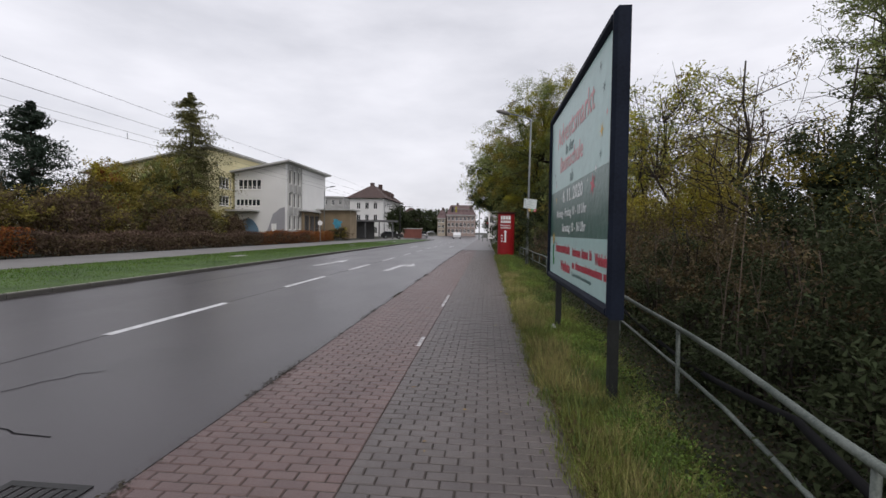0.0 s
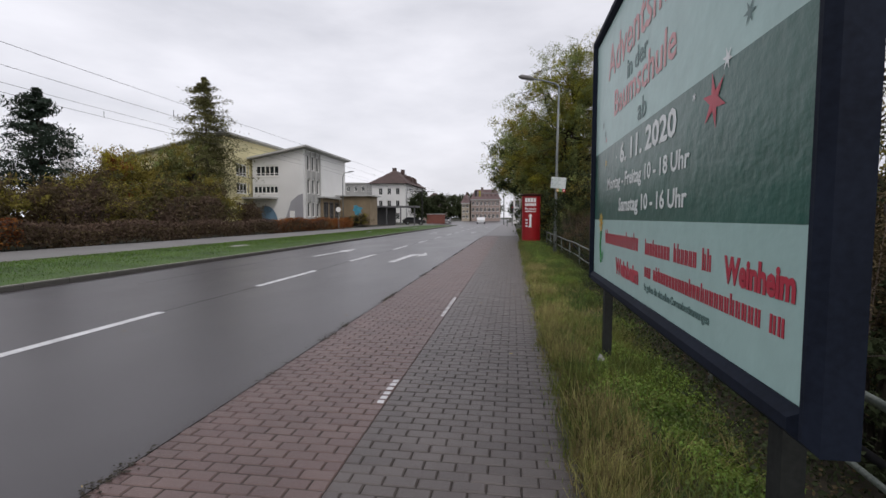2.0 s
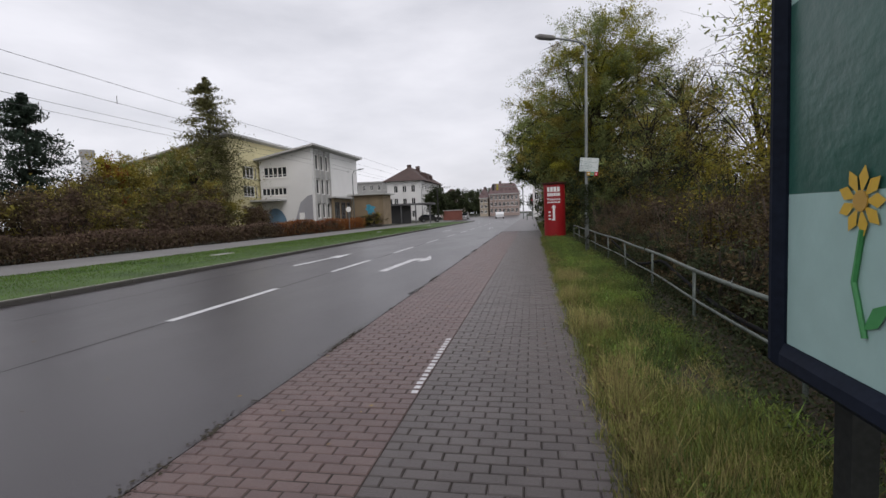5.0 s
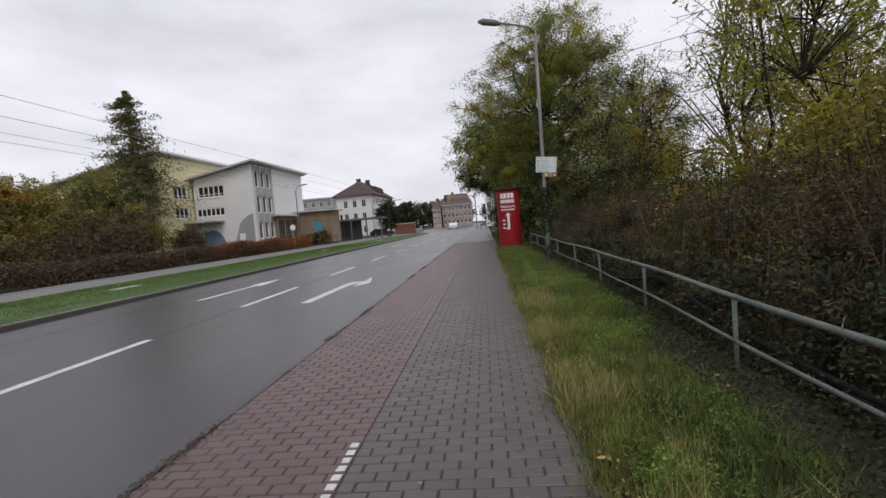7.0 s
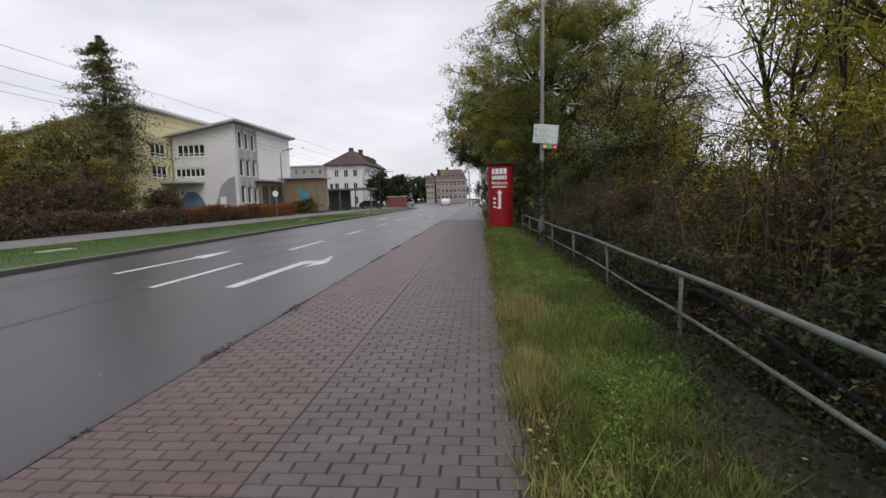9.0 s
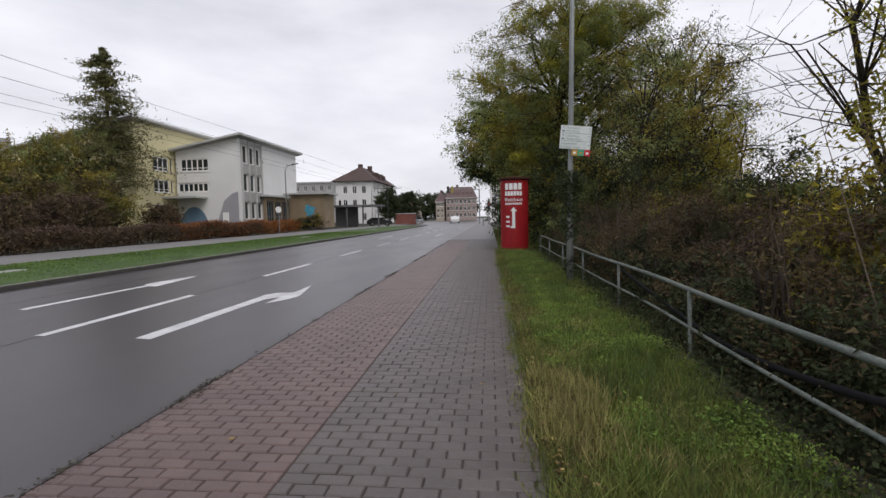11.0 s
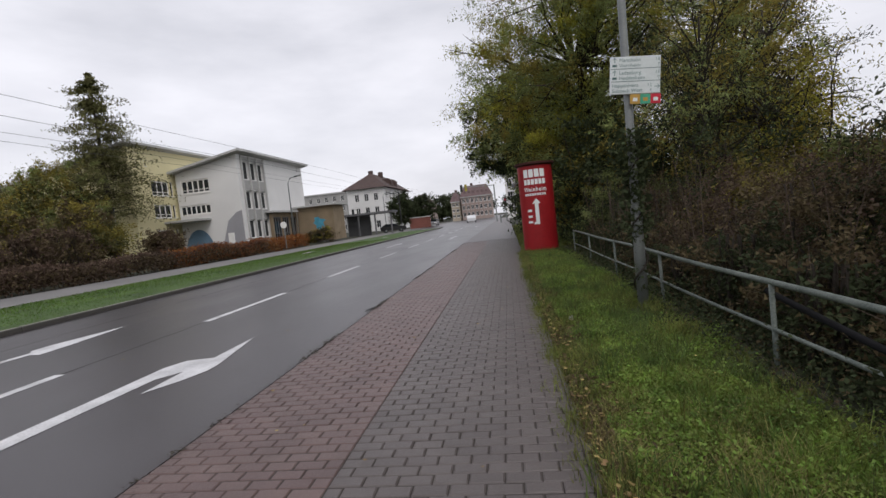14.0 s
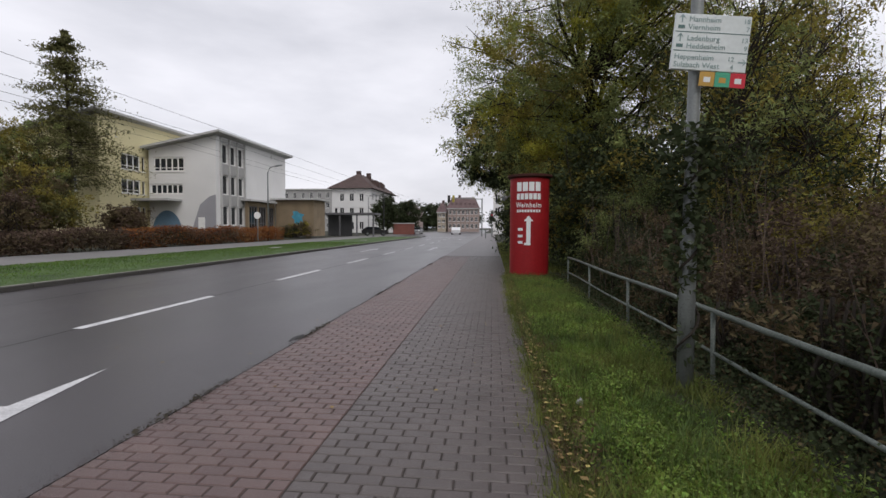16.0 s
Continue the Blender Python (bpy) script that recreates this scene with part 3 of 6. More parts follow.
rail = thing("guard_rail", "weathered green-grey tubular steel guard rail beside the verge", "guard rail")
for z, r, name in ((0.62, 0.022, "top_rail"), (0.27, 0.0155, "middle_rail")):
    part(name, Geo().tube([(rail_x(y), y, z + 0.008 * math.sin(y * 1.3)) for y in np.linspace(-3.0, 31.5, 60)], r, 10), STEEL_GREEN, rail, smooth=True)
for i in range(-6, 8):
    y = 14.2 + i * 2.47
    part("post", Geo().tube([(rail_x(y) + 0.01, y, -0.5), (rail_x(y) + random.uniform(-0.02, 0.02), y, 0.61)], 0.0185, 10), STEEL_GREEN, rail, smooth=True)
pipe = Geo().tube([(rail_x(y) + 0.16 + 0.06 * math.sin(y), y, 0.5 - 0.3 * abs(math.sin(y * 0.55 + 0.4))) for y in np.linspace(2, 22, 60)], 0.024, 8)
solid("hose", pipe, CABLE, "black sagging cable pipe behind the guard rail", "cable", smooth=True)
for y in (13.0, 16.9, 12.2):
    solid("wire_tie", Geo().tube([(rail_x(y), y, 0.58), (rail_x(y) - 0.015, y, 0.65), (rail_x(y) + 0.01, y + 0.02, 0.69)], 0.004, 5), GALVANISED, "short pale wire tie on the guard rail", "wire tie", "wire ties")

# ---- billboard ----
BX, BY0, BY1, BZ0, BZ1 = 2.92, 10.05, 6.38, 0.87, 3.14
board = thing("billboard", "large roadside billboard with navy frame and event poster", "billboard", Matrix.Translation((BX, BY0, BZ0)) @ Matrix(((0, 0, -1, 0), (-1, 0, 0, 0), (0, 1, 0, 0), (0, 0, 0, 1))))
BW, BH = BY0 - BY1, BZ1 - BZ0
part("backing", Geo().box(-0.05, BW + 0.05, -0.05, BH + 0.05, -0.07, -0.012), FRAME_NAVY, board)


def rounded_bar(x0, x1, y0, y1):
    return Geo().box(x0, x1, y0, y1, -0.09, 0.04, c=0.03)


part("frame_side", rounded_bar(-0.08, 0.0, -0.1, BH + 0.1), FRAME_NAVY, board)
part("frame_side", rounded_bar(BW, BW + 0.08, -0.1, BH + 0.1), FRAME_NAVY, board)
part("frame_top", rounded_bar(0.0, BW, BH, BH + 0.1), FRAME_NAVY, board)
part("frame_bottom", rounded_bar(0.0, BW, -0.1, 0.0), FRAME_NAVY, board)
for u in (0.2, BW - 0.3):
    part("leg", Geo().box(u - 0.045, u + 0.045, -1.3, BH * 0.8, -0.15, -0.072), LEG_PAINT, board, "dark painted steel leg")


def sheet(name, u0, u1, v0, v1, mat, label):
    """A pasted sheet with slight waves."""
    g = Geo()
    nu, nv = 36, 10
    g.v = [(u0 + (u1 - u0) * i / nu, v0 + (v1 - v0) * j / nv, 0.0006 * noise.noise((i * 0.9, j * 1.1, v0))) for j in range(nv + 1) for i in range(nu + 1)]
    g.f = [(j * (nu + 1) + i, j * (nu + 1) + i + 1, (j + 1) * (nu + 1) + i + 1, (j + 1) * (nu + 1) + i) for j in range(nv) for i in range(nu)]
    return part(name, g, mat, board, label, smooth=True)


G0, G1 = 0.54, 1.19
sheet("poster_foot", 0, BW, 0, G0, POSTER_PALE, "pale mint poster sheet")
sheet("poster_band", 0, BW, G0, G1, POSTER_GREEN, "dark green poster band")
sheet("poster_head", 0, BW, G1, BH, POSTER_PALE, "pale mint poster sheet")


def ink(text, y, z, size, mat, bold=0.0, squeeze=1.0):
    """A printed line on the poster, word by word."""
    u = BY0 - y
    for word in text.split():
        ob = letters("lettering", word, size, mat, board, pose(u, z - BZ0, 0.0025), bold, squeeze=squeeze)
        u += (max(v.co.x for v in ob.data.vertices) + size * 0.28) * squeeze


def bar(y0, y1, z0, z1, mat, name="text_bar"):
    return part(name, Geo().box(BY0 - y0, BY0 - y1, z0 - BZ0, z1 - BZ0, 0.001, 0.003), mat, board)


ink("Adventsmarkt", 9.45, 2.66, 0.40, INK_ROSE, 0.004, 1.02)
ink("in der", 8.75, 2.48, 0.2, INK_DARK, 0.003, 1.2)
ink("Baumschule", 9.2, 2.2 + 0.09, 0.30, INK_ROSE, 0.004, 1.1)
ink("ab", 8.4, 2.1, 0.2, INK_DARK, 0.003, 1.2)
ink("6. 11. 2020", 8.92, 1.87, 0.21, INK_WHITE, 0.006, 1.42)
ink("Montag - Freitag 10 - 18 Uhr", 9.42, 1.68, 0.145, INK_WHITE, 0.003, 1.2)
ink("Samstag 10 - 16 Uhr", 8.93, 1.485, 0.145, INK_WHITE, 0.003, 1.27)


def word_bars(y, z, tall, step, pattern, mat):
    """A line of unlettered print: two narrow bars for each character; 1 stands taller, 0 is a gap."""
    for k, c in enumerate(pattern):
        if c != "0":
            bar(y - k * step, y - k * step - step * 0.27, z, z + tall * (1.0 if c == "1" else 0.76), mat)
            bar(y - k * step - step * 0.45, y - k * step - step * 0.72, z, z + tall * 0.74, mat)


word_bars(9.45, 1.2, 0.12, 0.073, "1122222222212212", INK_RED)
ink("Weinheim", 8.98, 0.98, 0.17, INK_RED, 0.008, 1.0)
word_bars(8.12, 1.195, 0.1, 0.055, "12212222201122220110", INK_RED)
ink("Weinheim", 6.95, 1.175, 0.145, INK_RED, 0.006, 0.8)
word_bars(8.12, 1.05, 0.085, 0.049, "222021122222222212212222212222022", INK_RED)
ink("Es gelten die aktuellen Coronabestimmungen", 8.12, 0.965, 0.062, INK_DARK, 0.0012, 0.92)


def star(y, z, r, mat, points=6, turn=0.0):
    g = Geo()
    ring = [(BY0 - y + math.sin(a + turn) * (r if i % 2 == 0 else r * 0.34), z - BZ0 + math.cos(a + turn) * (r if i % 2 == 0 else r * 0.34), 0.0025) for i, a in enumerate(np.linspace(0, 2 * math.pi, points * 2, endpoint=False))]
    g.add(ring + [(BY0 - y, z - BZ0, 0.003)], [((i + 1) % len(ring), i, len(ring)) for i in range(len(ring))])
    part("star", g, mat, board)


for y, z, r, m in ((7.12, 1.93, 0.125, INK_RED), (7.0, 2.07, 0.05, INK_WHITE), (6.8, 2.38, 0.08, INK_YELLOW), (6.83, 2.18, 0.05, INK_DARK), (9.5, 1.93, 0.05, INK_YELLOW), (9.55, 2.2, 0.05, INK_DARK), (9.65, 2.3, 0.05, INK_DARK), (9.5, 2.05 + 0.09, 0.035, INK_ROSE), (7.35, 2.0, 0.025, INK_WHITE), (9.05, 1.93, 0.025, INK_WHITE), (6.75, 2.75, 0.06, INK_DARK), (6.9, 2.98, 0.05, INK_DARK), (6.62, 2.5, 0.04, INK_ROSE)):
    star(y, z, r, m, turn=y)
g = Geo()
for k in range(9):
    a = k * 2 * math.pi / 9
    g.add([(BY0 - 9.66 + math.cos(a + d) * r, 1.38 - BZ0 + math.sin(a + d) * r, 0.007) for d, r in ((0, 0.02), (0.3, 0.07), (0, 0.1), (-0.3, 0.07))], [(0, 1, 2, 3)])
part("flower_petals", g, INK_YELLOW, board)
part("flower_heart", Geo().tube([(BY0 - 9.66, 1.38 - BZ0, 0.004), (BY0 - 9.66, 1.38 - BZ0, 0.009)], 0.03, 12), SIGN_OCHRE, board)
part("flower_stem", Geo().tube([(BY0 - 9.65, 1.3 - BZ0, 0.006), (BY0 - 9.68, 1.15 - BZ0, 0.006), (BY0 - 9.63, 1.0 - BZ0, 0.006)], 0.008, 6), INK_GREEN, board)
part("flower_leaf", Geo().add([(BY0 - 9.64, 1.02 - BZ0, 0.007), (BY0 - 9.58, 1.04 - BZ0, 0.007), (BY0 - 9.52, 1.12 - BZ0, 0.007), (BY0 - 9.6, 1.09 - BZ0, 0.007)], [(0, 1, 2, 3)]), INK_GREEN, board)

# ---- advertising pillar ----
KX, KY, KR, KH = 3.14, 33.25, 0.53, 2.8
pillar = thing("advertising_pillar", "round red advertising pillar with white lettering and arrow", "advertising pillar", pose(KX, KY, 0))
part("shaft", Geo().tube([(0, 0, -0.2), (0, 0, 0.12), (0, 0, 1.4), (0, 0, KH - 0.12)], KR, 40), PILLAR_RED, pillar, smooth=False)
part("base_ring", Geo().tube([(0, 0, -0.1), (0, 0, 0.06)], KR + 0.03, 40), PILLAR_DARK, pillar)
part("lid", Geo().tube([(0, 0, KH - 0.14), (0, 0, KH - 0.1), (0, 0, KH - 0.04), (0, 0, KH)], [KR + 0.02, KR + 0.08, KR + 0.08, KR * 0.5], 40), PILLAR_DARK, pillar, "dark red overhanging lid")


def on_pillar(u0, u1, z0, z1, mat, name="text_bar"):
    """A patch on the shaft; u is the arc length from the line that faces down the footway."""
    g = Geo()
    n = max(2, int(abs(u1 - u0) / 0.04) + 1)
    for i in range(n + 1):
        a = -math.pi / 2 - 0.18 + (u0 + (u1 - u0) * i / n) / KR
        g.v += [(math.cos(a) * (KR + 0.006), math.sin(a) * (KR + 0.006), z) for z in (z0, z1)]
    g.f = [(2 * i, 2 * i + 2, 2 * i + 3, 2 * i + 1) for i in range(n)]
    return part(name, g, mat, pillar)


for row, (z0, z1, count, w) in enumerate(((2.3, 2.54, 4, 0.15), (2.08, 2.24, 6, 0.1))):
    for k in range(count):
        u = -0.3 + k * 0.68 / count
        on_pillar(u, u + w * 0.92, z0, z1, INK_WHITE)
u = -0.31
for ch, wide in zip("Weinheim", (0.135, 0.085, 0.045, 0.09, 0.09, 0.085, 0.045, 0.13)):
    a = -math.pi / 2 - 0.18 + (u + wide * 0.5) / KR
    letters("lettering", ch, 0.19, INK_WHITE, pillar, Matrix.Translation((math.cos(a) * (KR + 0.007), math.sin(a) * (KR + 0.007), 1.87)) @ Matrix.Rotation(a + math.pi / 2, 4, "Z") @ Matrix.Rotation(math.pi / 2, 4, "X"), 0.004, "CENTER", squeeze=0.8)
    u += wide
for k in range(9):
    on_pillar(-0.3 + k * 0.075, -0.3 + k * 0.075 + 0.055, 1.74, 1.81, INK_WHITE)
on_pillar(-0.02, 0.09, 0.86, 1.5, INK_WHITE, "arrow_shaft")
on_pillar(-0.08, -0.02, 0.86, 0.93, INK_WHITE, "arrow_foot")
g = Geo()
for i in range(5):
    u = -0.09 + 0.25 * i / 4
    a = -math.pi / 2 - 0.18 + u / KR
    top = 1.5 + 0.15 * (1 - abs(i - 2) / 2)
    g.v += [(math.cos(a) * (KR + 0.006), math.sin(a) * (KR + 0.006), z) for z in (1.5, top)]
g.f = [(2 * i, 2 * i + 2, 2 * i + 3, 2 * i + 1) for i in range(4)]
part("arrow_head", g, INK_WHITE, pillar)
for z in (1.25, 1.07, 0.9):
    on_pillar(-0.26, -0.12, z, z + 0.07, INK_WHITE)
spot = Geo().tube([(-0.62, -0.15, 2.15), (-0.72, -0.22, 2.12)], [0.03, 0.07], 10)
part("lamp", spot, GALVANISED, pillar, "small grey spot lamp on a bracket")
part("bracket", Geo().tube([(-0.4, -0.05, 2.25), (-0.62, -0.15, 2.17)], 0.015, 6), GALVANISED, pillar)

# ---- lamp post with cycle signs ----
LX, LY = 3.72, 23.95
lamp = thing("street_lamp", "tall galvanised street lamp post overgrown with ivy below", "street lamp", pose(LX, LY, 0))
part("post", Geo().tube([(0, 0, -0.3), (0, 0, 1.2), (0.0, 0, 1.25), (0.03, 0, 4.0), (0.06, 0, 6.45)], [0.066, 0.064, 0.05, 0.045, 0.036], 14), GALVANISED, lamp, smooth=True)
part("arm", Geo().tube([(0.06, 0, 6.4), (-0.05, 0, 6.55), (-0.5, 0, 6.68), (-0.95, 0, 6.78)], [0.04, 0.035, 0.03, 0.028], 8), GALVANISED, lamp, smooth=True)
part("lantern", Geo().tube([(-0.85, 0, 6.75), (-1.0, 0, 6.79), (-1.35, 0, 6.86), (-1.48, 0, 6.88)], [0.04, 0.085, 0.09, 0.03], 10), ASPHALT_FAR, lamp, "flat grey lantern head", smooth=True)
part("clamp", Geo().tube([(0.01, 0, 1.9), (0.01, 0, 1.93)], 0.068, 12), IRON, lamp)
board2 = thing("cycle_sign", "white cycle route sign board with dark place names", "sign", pose(LX - 0.21, LY - 0.09, 2.575, 90, 5.5, 0))
part("plate", Geo().box(0, 0.565, 0, 0.43, -0.02, 0.0, c=0.004), SIGN_WHITE, board2)
for z in (0.145, 0.29):
    part("divider", Geo().box(0.01, 0.57, z - 0.003, z + 0.003, 0.0, 0.002), INK_DARK, board2)
for row, (a, b, na, nb) in enumerate((("Mannheim", "Viernheim", "18", "7"), ("Ladenburg", "Heddesheim", "13", "9"), ("Heppenheim", "Sulzbach West", "12", "4"))):
    z = 0.295 - row * 0.145
    left = 0.10 if row < 2 else 0.02
    letters("place_name", a, 0.058, INK_SIGN, board2, pose(left, z + 0.075, 0.003), 0.0)
    letters("place_name", b, 0.058, INK_SIGN, board2, pose(left, z + 0.015, 0.003), 0.0)
    for k, number in enumerate((na, nb)):
        letters("distance", number, 0.052, INK_SIGN, board2, pose(0.555 if row < 2 else 0.47, z + 0.075 - 0.06 * k, 0.003), 0.0, "RIGHT")
    if row < 2:
        part("arrow", Geo().add([(0.045, z + 0.065, 0.003), (0.055, z + 0.065, 0.003), (0.055, z + 0.115, 0.003), (0.045, z + 0.115, 0.003), (0.02, z + 0.09, 0.003), (0.05, z + 0.13, 0.003), (0.08, z + 0.09, 0.003), (0.05, z + 0.112, 0.003)], [(0, 1, 2, 3), (4, 7, 6, 5)][::1]), INK_SIGN, board2)
        part("wheel_mark", Geo().box(0.025, 0.075, z + 0.02, z + 0.045, 0.001, 0.003), INK_DARK, board2)
    else:
        part("arrow", Geo().add([(0.5, z + 0.066, 0.003), (0.54, z + 0.066, 0.003), (0.54, z + 0.076, 0.003), (0.5, z + 0.076, 0.003), (0.53, z + 0.04, 0.003), (0.56, z + 0.071, 0.003), (0.53, z + 0.102, 0.003), (0.545, z + 0.071, 0.003)], [(0, 1, 2, 3), (4, 5, 6, 7)]), INK_SIGN, board2)
small = thing("route_plates", "row of small ochre, green and red route plates", "sign", pose(LX + 0.01, LY - 0.09, 2.437, 90, 5.5, 0))
for k, (m, name) in enumerate(((SIGN_OCHRE, "plate_ochre"), (SIGN_TEAL, "plate_green"), (SIGN_RED, "plate_red"))):
    part(name, Geo().box(k * 0.115, k * 0.115 + 0.11, 0, 0.11, -0.01, 0.0), m, small)
    part("emblem", Geo().box(k * 0.115 + 0.03, k * 0.115 + 0.08, 0.03, 0.07, 0.0, 0.002), INK_WHITE if k != 1 else SIGN_OCHRE, small)


# ---- buildings ----
def wall_geo(length, height, openings, thick=0.35, slope=0.0):
    """A wall along x with its outer face at y = 0; openings (u0, u1, z0, z1) go through it. slope: by how much its far end is higher."""
    g = Geo()
    cuts = sorted({0.0, length, *[o[0] for o in openings], *[o[1] for o in openings]})
    for a, b in zip(cuts, cuts[1:]):
        if b - a < 1e-4:
            continue
        holes = sorted((o[2], o[3]) for o in openings if o[0] < b - 1e-4 and o[1] > a + 1e-4)
        z = 0.0
        for z0, z1 in holes:
            if z0 - z > 1e-4:
                g.box(a, b, 0, thick, z, z0)
            z = z1
        ha, hb = height + slope * a / length, height + slope * b / length
        g.add([(a, 0, z), (b, 0, z), (b, thick, z), (a, thick, z), (a, 0, ha), (b, 0, hb), (b, thick, hb), (a, thick, ha)], [(3, 2, 1, 0), (4, 5, 6, 7), (0, 1, 5, 4), (1, 2, 6, 5), (2, 3, 7, 6), (3, 0, 4, 7)])
    return weld(g)


def place_geo(geo, m):
    geo.v = [tuple(m @ Vector(p)) for p in geo.v]
    return geo


def window(parent, u0, u1, z0, z1, m, panes=1, depth=0.18, frame_mat=None, sill=True):
    f = Geo()
    w = 0.13 if panes > 2 else 0.085
    depth = 0.1 if panes > 2 else depth
    o = [(u0, z0), (u1, z0), (u1, z1), (u0, z1)]
    q = [(u0 + w, z0 + w), (u1 - w, z0 + w), (u1 - w, z1 - w), (u0 + w, z1 - w)]
    f.add([(u, d, z) for d in (depth - 0.01, depth + 0.055) for ring in (o, q) for u, z in ring],
          [t for k in range(4) for n in [(k + 1) % 4] for t in ((k, n, n + 4, k + 4), (k + 8, k + 12, n + 12, n + 8), (k, k + 8, n + 8, n), (k + 4, n + 4, n + 12, k + 12))])
    win = part("window", place_geo(f, m), frame_mat or WINDOW_FRAME, parent)
    for k in range(1, panes):
        u = u0 + (u1 - u0 - w) * k / panes
        part("mullion", place_geo(Geo().box(u, u + w, depth - 0.012, depth + 0.05, z0 + w, z1 - w), m), frame_mat or WINDOW_FRAME, win)
    if panes in (3, 5):
        zt = z0 + (z1 - z0) * 0.24
        part("transom", place_geo(Geo().box(u0 + w, u1 - w, depth - 0.005, depth + 0.048, zt, zt + 0.07), m), frame_mat or WINDOW_FRAME, win)
    for k in range(panes):
        a = u0 + (u1 - u0 - w) * k / panes + w
        b = u0 + (u1 - u0 - w) * (k + 1) / panes
        part("pane", place_geo(Geo().box(a, b, depth + 0.02, depth + 0.03, z0 + w, z1 - w), m), GLASS, win)
    if sill:
        part("sill", place_geo(Geo().box(u0 - 0.06, u1 + 0.06, -0.08, depth, z0 - 0.06, z0 - 0.004), m), WINDOW_FRAME, win)
    return win


def facade(parent, name, m, length, height, rows, mat, slope=0.0, thick=0.35, sill=True, frame_mat=None):
    """rows: (u0, u1, z0, z1, panes)."""
    w = part(name, place_geo(wall_geo(length, height, [r[:4] for r in rows], thick, slope), m), mat, parent)
    for u0, u1, z0, z1, panes in rows:
        window(parent, u0, u1, z0, z1, m, panes, sill=sill, frame_mat=frame_mat)
    return w


def along(x0, y0, x1, y1, z=0.0):
    """The frame of a wall from (x0, y0) to (x1, y1): x along it, y inwards to the left of that way."""
    return Matrix.Translation((x0, y0, z)) @ Matrix.Rotation(math.atan2(y1 - y0, x1 - x0), 4, "Z")


# school: yellow main block, white wing with sloping roof, low ochre annexe
school = thing("school_building", "white and yellow plastered school with sloping roofs", "school building")
CX, CY, ZB = -25.6, 65.4, 0.2
rows = [(0.5, 3.85, 6.75, 8.2, 5), (0.12, 3.7, 4.45, 5.5, 6)]
facade(school, "wing_end_wall", along(-32.9, CY, CX, CY, ZB), 7.3, 9.0, rows, PLASTER_WHITE, slope=1.35)
stair = []
for f in range(3):
    for c in range(3):
        stair.append((0.45 + c * 1.55, 1.85 + c * 1.55 - 0.02, 1.3 + f * 3.2, 3.3 + f * 3.2, 1))
facade(school, "wing_side_wall", along(CX, CY + 0.36, CX, CY + 16.0, ZB), 15.64, 10.35, stair, PLASTER_WHITE, sill=False)
for c in range(4):
    part("fin", Geo().box(CX + 0.0, CX + 0.2, CY + 0.62 + c * 1.55, CY + 0.78 + c * 1.55, ZB, ZB + 10.25), ROOF_EDGE, school)
for f in range(4):
    z0, z1 = (ZB, ZB + 1.25) if f == 0 else (ZB + 3.35 + (f - 1) * 3.2, min(ZB + 10.2, ZB + 4.45 + (f - 1) * 3.2))
    part("spandrel", Geo().box(CX + 0.003, CX + 0.04, CY + 0.8, CY + 5.3, z0, z1), CONCRETE, school)
part("wing_back_wall", Geo().box(-32.9, CX - 0.36, CY + 15.65, CY + 16.0, ZB, ZB + 9.1), PLASTER_WHITE, school)
roof = Geo().prism([(-33.15, 9.2), (CX + 0.8, 10.72), (CX + 0.8, 10.94), (-33.15, 9.42)], CY - 0.9, CY + 16.7)
part("wing_roof", roof, ROOF_EDGE, school, "flat overhanging roof slab with pale edge")
part("canopy", Geo().box(-35.0, -29.3, CY - 2.2, CY - 0.003, 3.9, 4.12), ROOF_EDGE, school)
part("canopy_post", Geo().box(-34.6, -34.4, CY - 2.0, CY - 1.8, ZB, 3.9), PLASTER_WHITE, school)
g = Geo()
n = 24
g.add([(-31.0 + math.cos(a) * 1.7, CY - 0.03, ZB + 0.2 + math.sin(a) * 2.6) for a in np.linspace(0, math.pi, n)] + [(-31.0, CY - 0.03, ZB + 0.2)], [(i, i + 1, n) for i in range(n - 1)])
part("mural_arch", g, MURAL_BLUE, school, "dark blue arch painted on the wall")
g = Geo().add([(-28.6, CY - 0.02, ZB), (-25.7, CY - 0.02, ZB), (-25.7, CY - 0.02, 4.6), (-26.4, CY - 0.02, 4.4), (-27.4, CY - 0.02, 3.6)], [(0, 1, 2, 3, 4)])
part("mural_sweep", g, PLASTER_SHADOW, school, "grey curved sweep painted on the wall")
part("door", Geo().box(-27.6, -26.9, CY - 0.06, CY - 0.01, ZB, 2.3), WINDOW_FRAME, school)
YX, Y0, Y1 = -33.2, 59.5, 82.0
rows = []
for z0, z1 in ((1.85, 3.1), (4.35, 5.75), (6.65, 8.2)):
    rows += [(2.6, 5.1, z0, z1, 3), (5.3, 5.85, z0, z1, 1)]
rows += [(0.9, 1.15, 9.6, 10.2, 1), (2.0, 2.25, 9.6, 10.2, 1)]
facade(school, "main_wall", along(YX, Y0, YX, Y1, ZB), Y1 - Y0, 11.3, rows, PLASTER_YELLOW, slope=0.2)
rows = [(1.0 + k * 3.4, 3.4 + k * 3.4, z0, z1, 3) for z0, z1 in ((1.85, 3.1), (4.35, 5.75)) for k in range(4)]
facade(school, "main_end_wall", along(-49.0, Y0, YX - 0.36, Y0, ZB), 15.44, 8.3, rows, PLASTER_YELLOW, slope=2.9)
part("main_back_wall", Geo().box(-49, -48.65, Y0 + 0.36, Y1, ZB, ZB + 8.2), PLASTER_YELLOW, school)
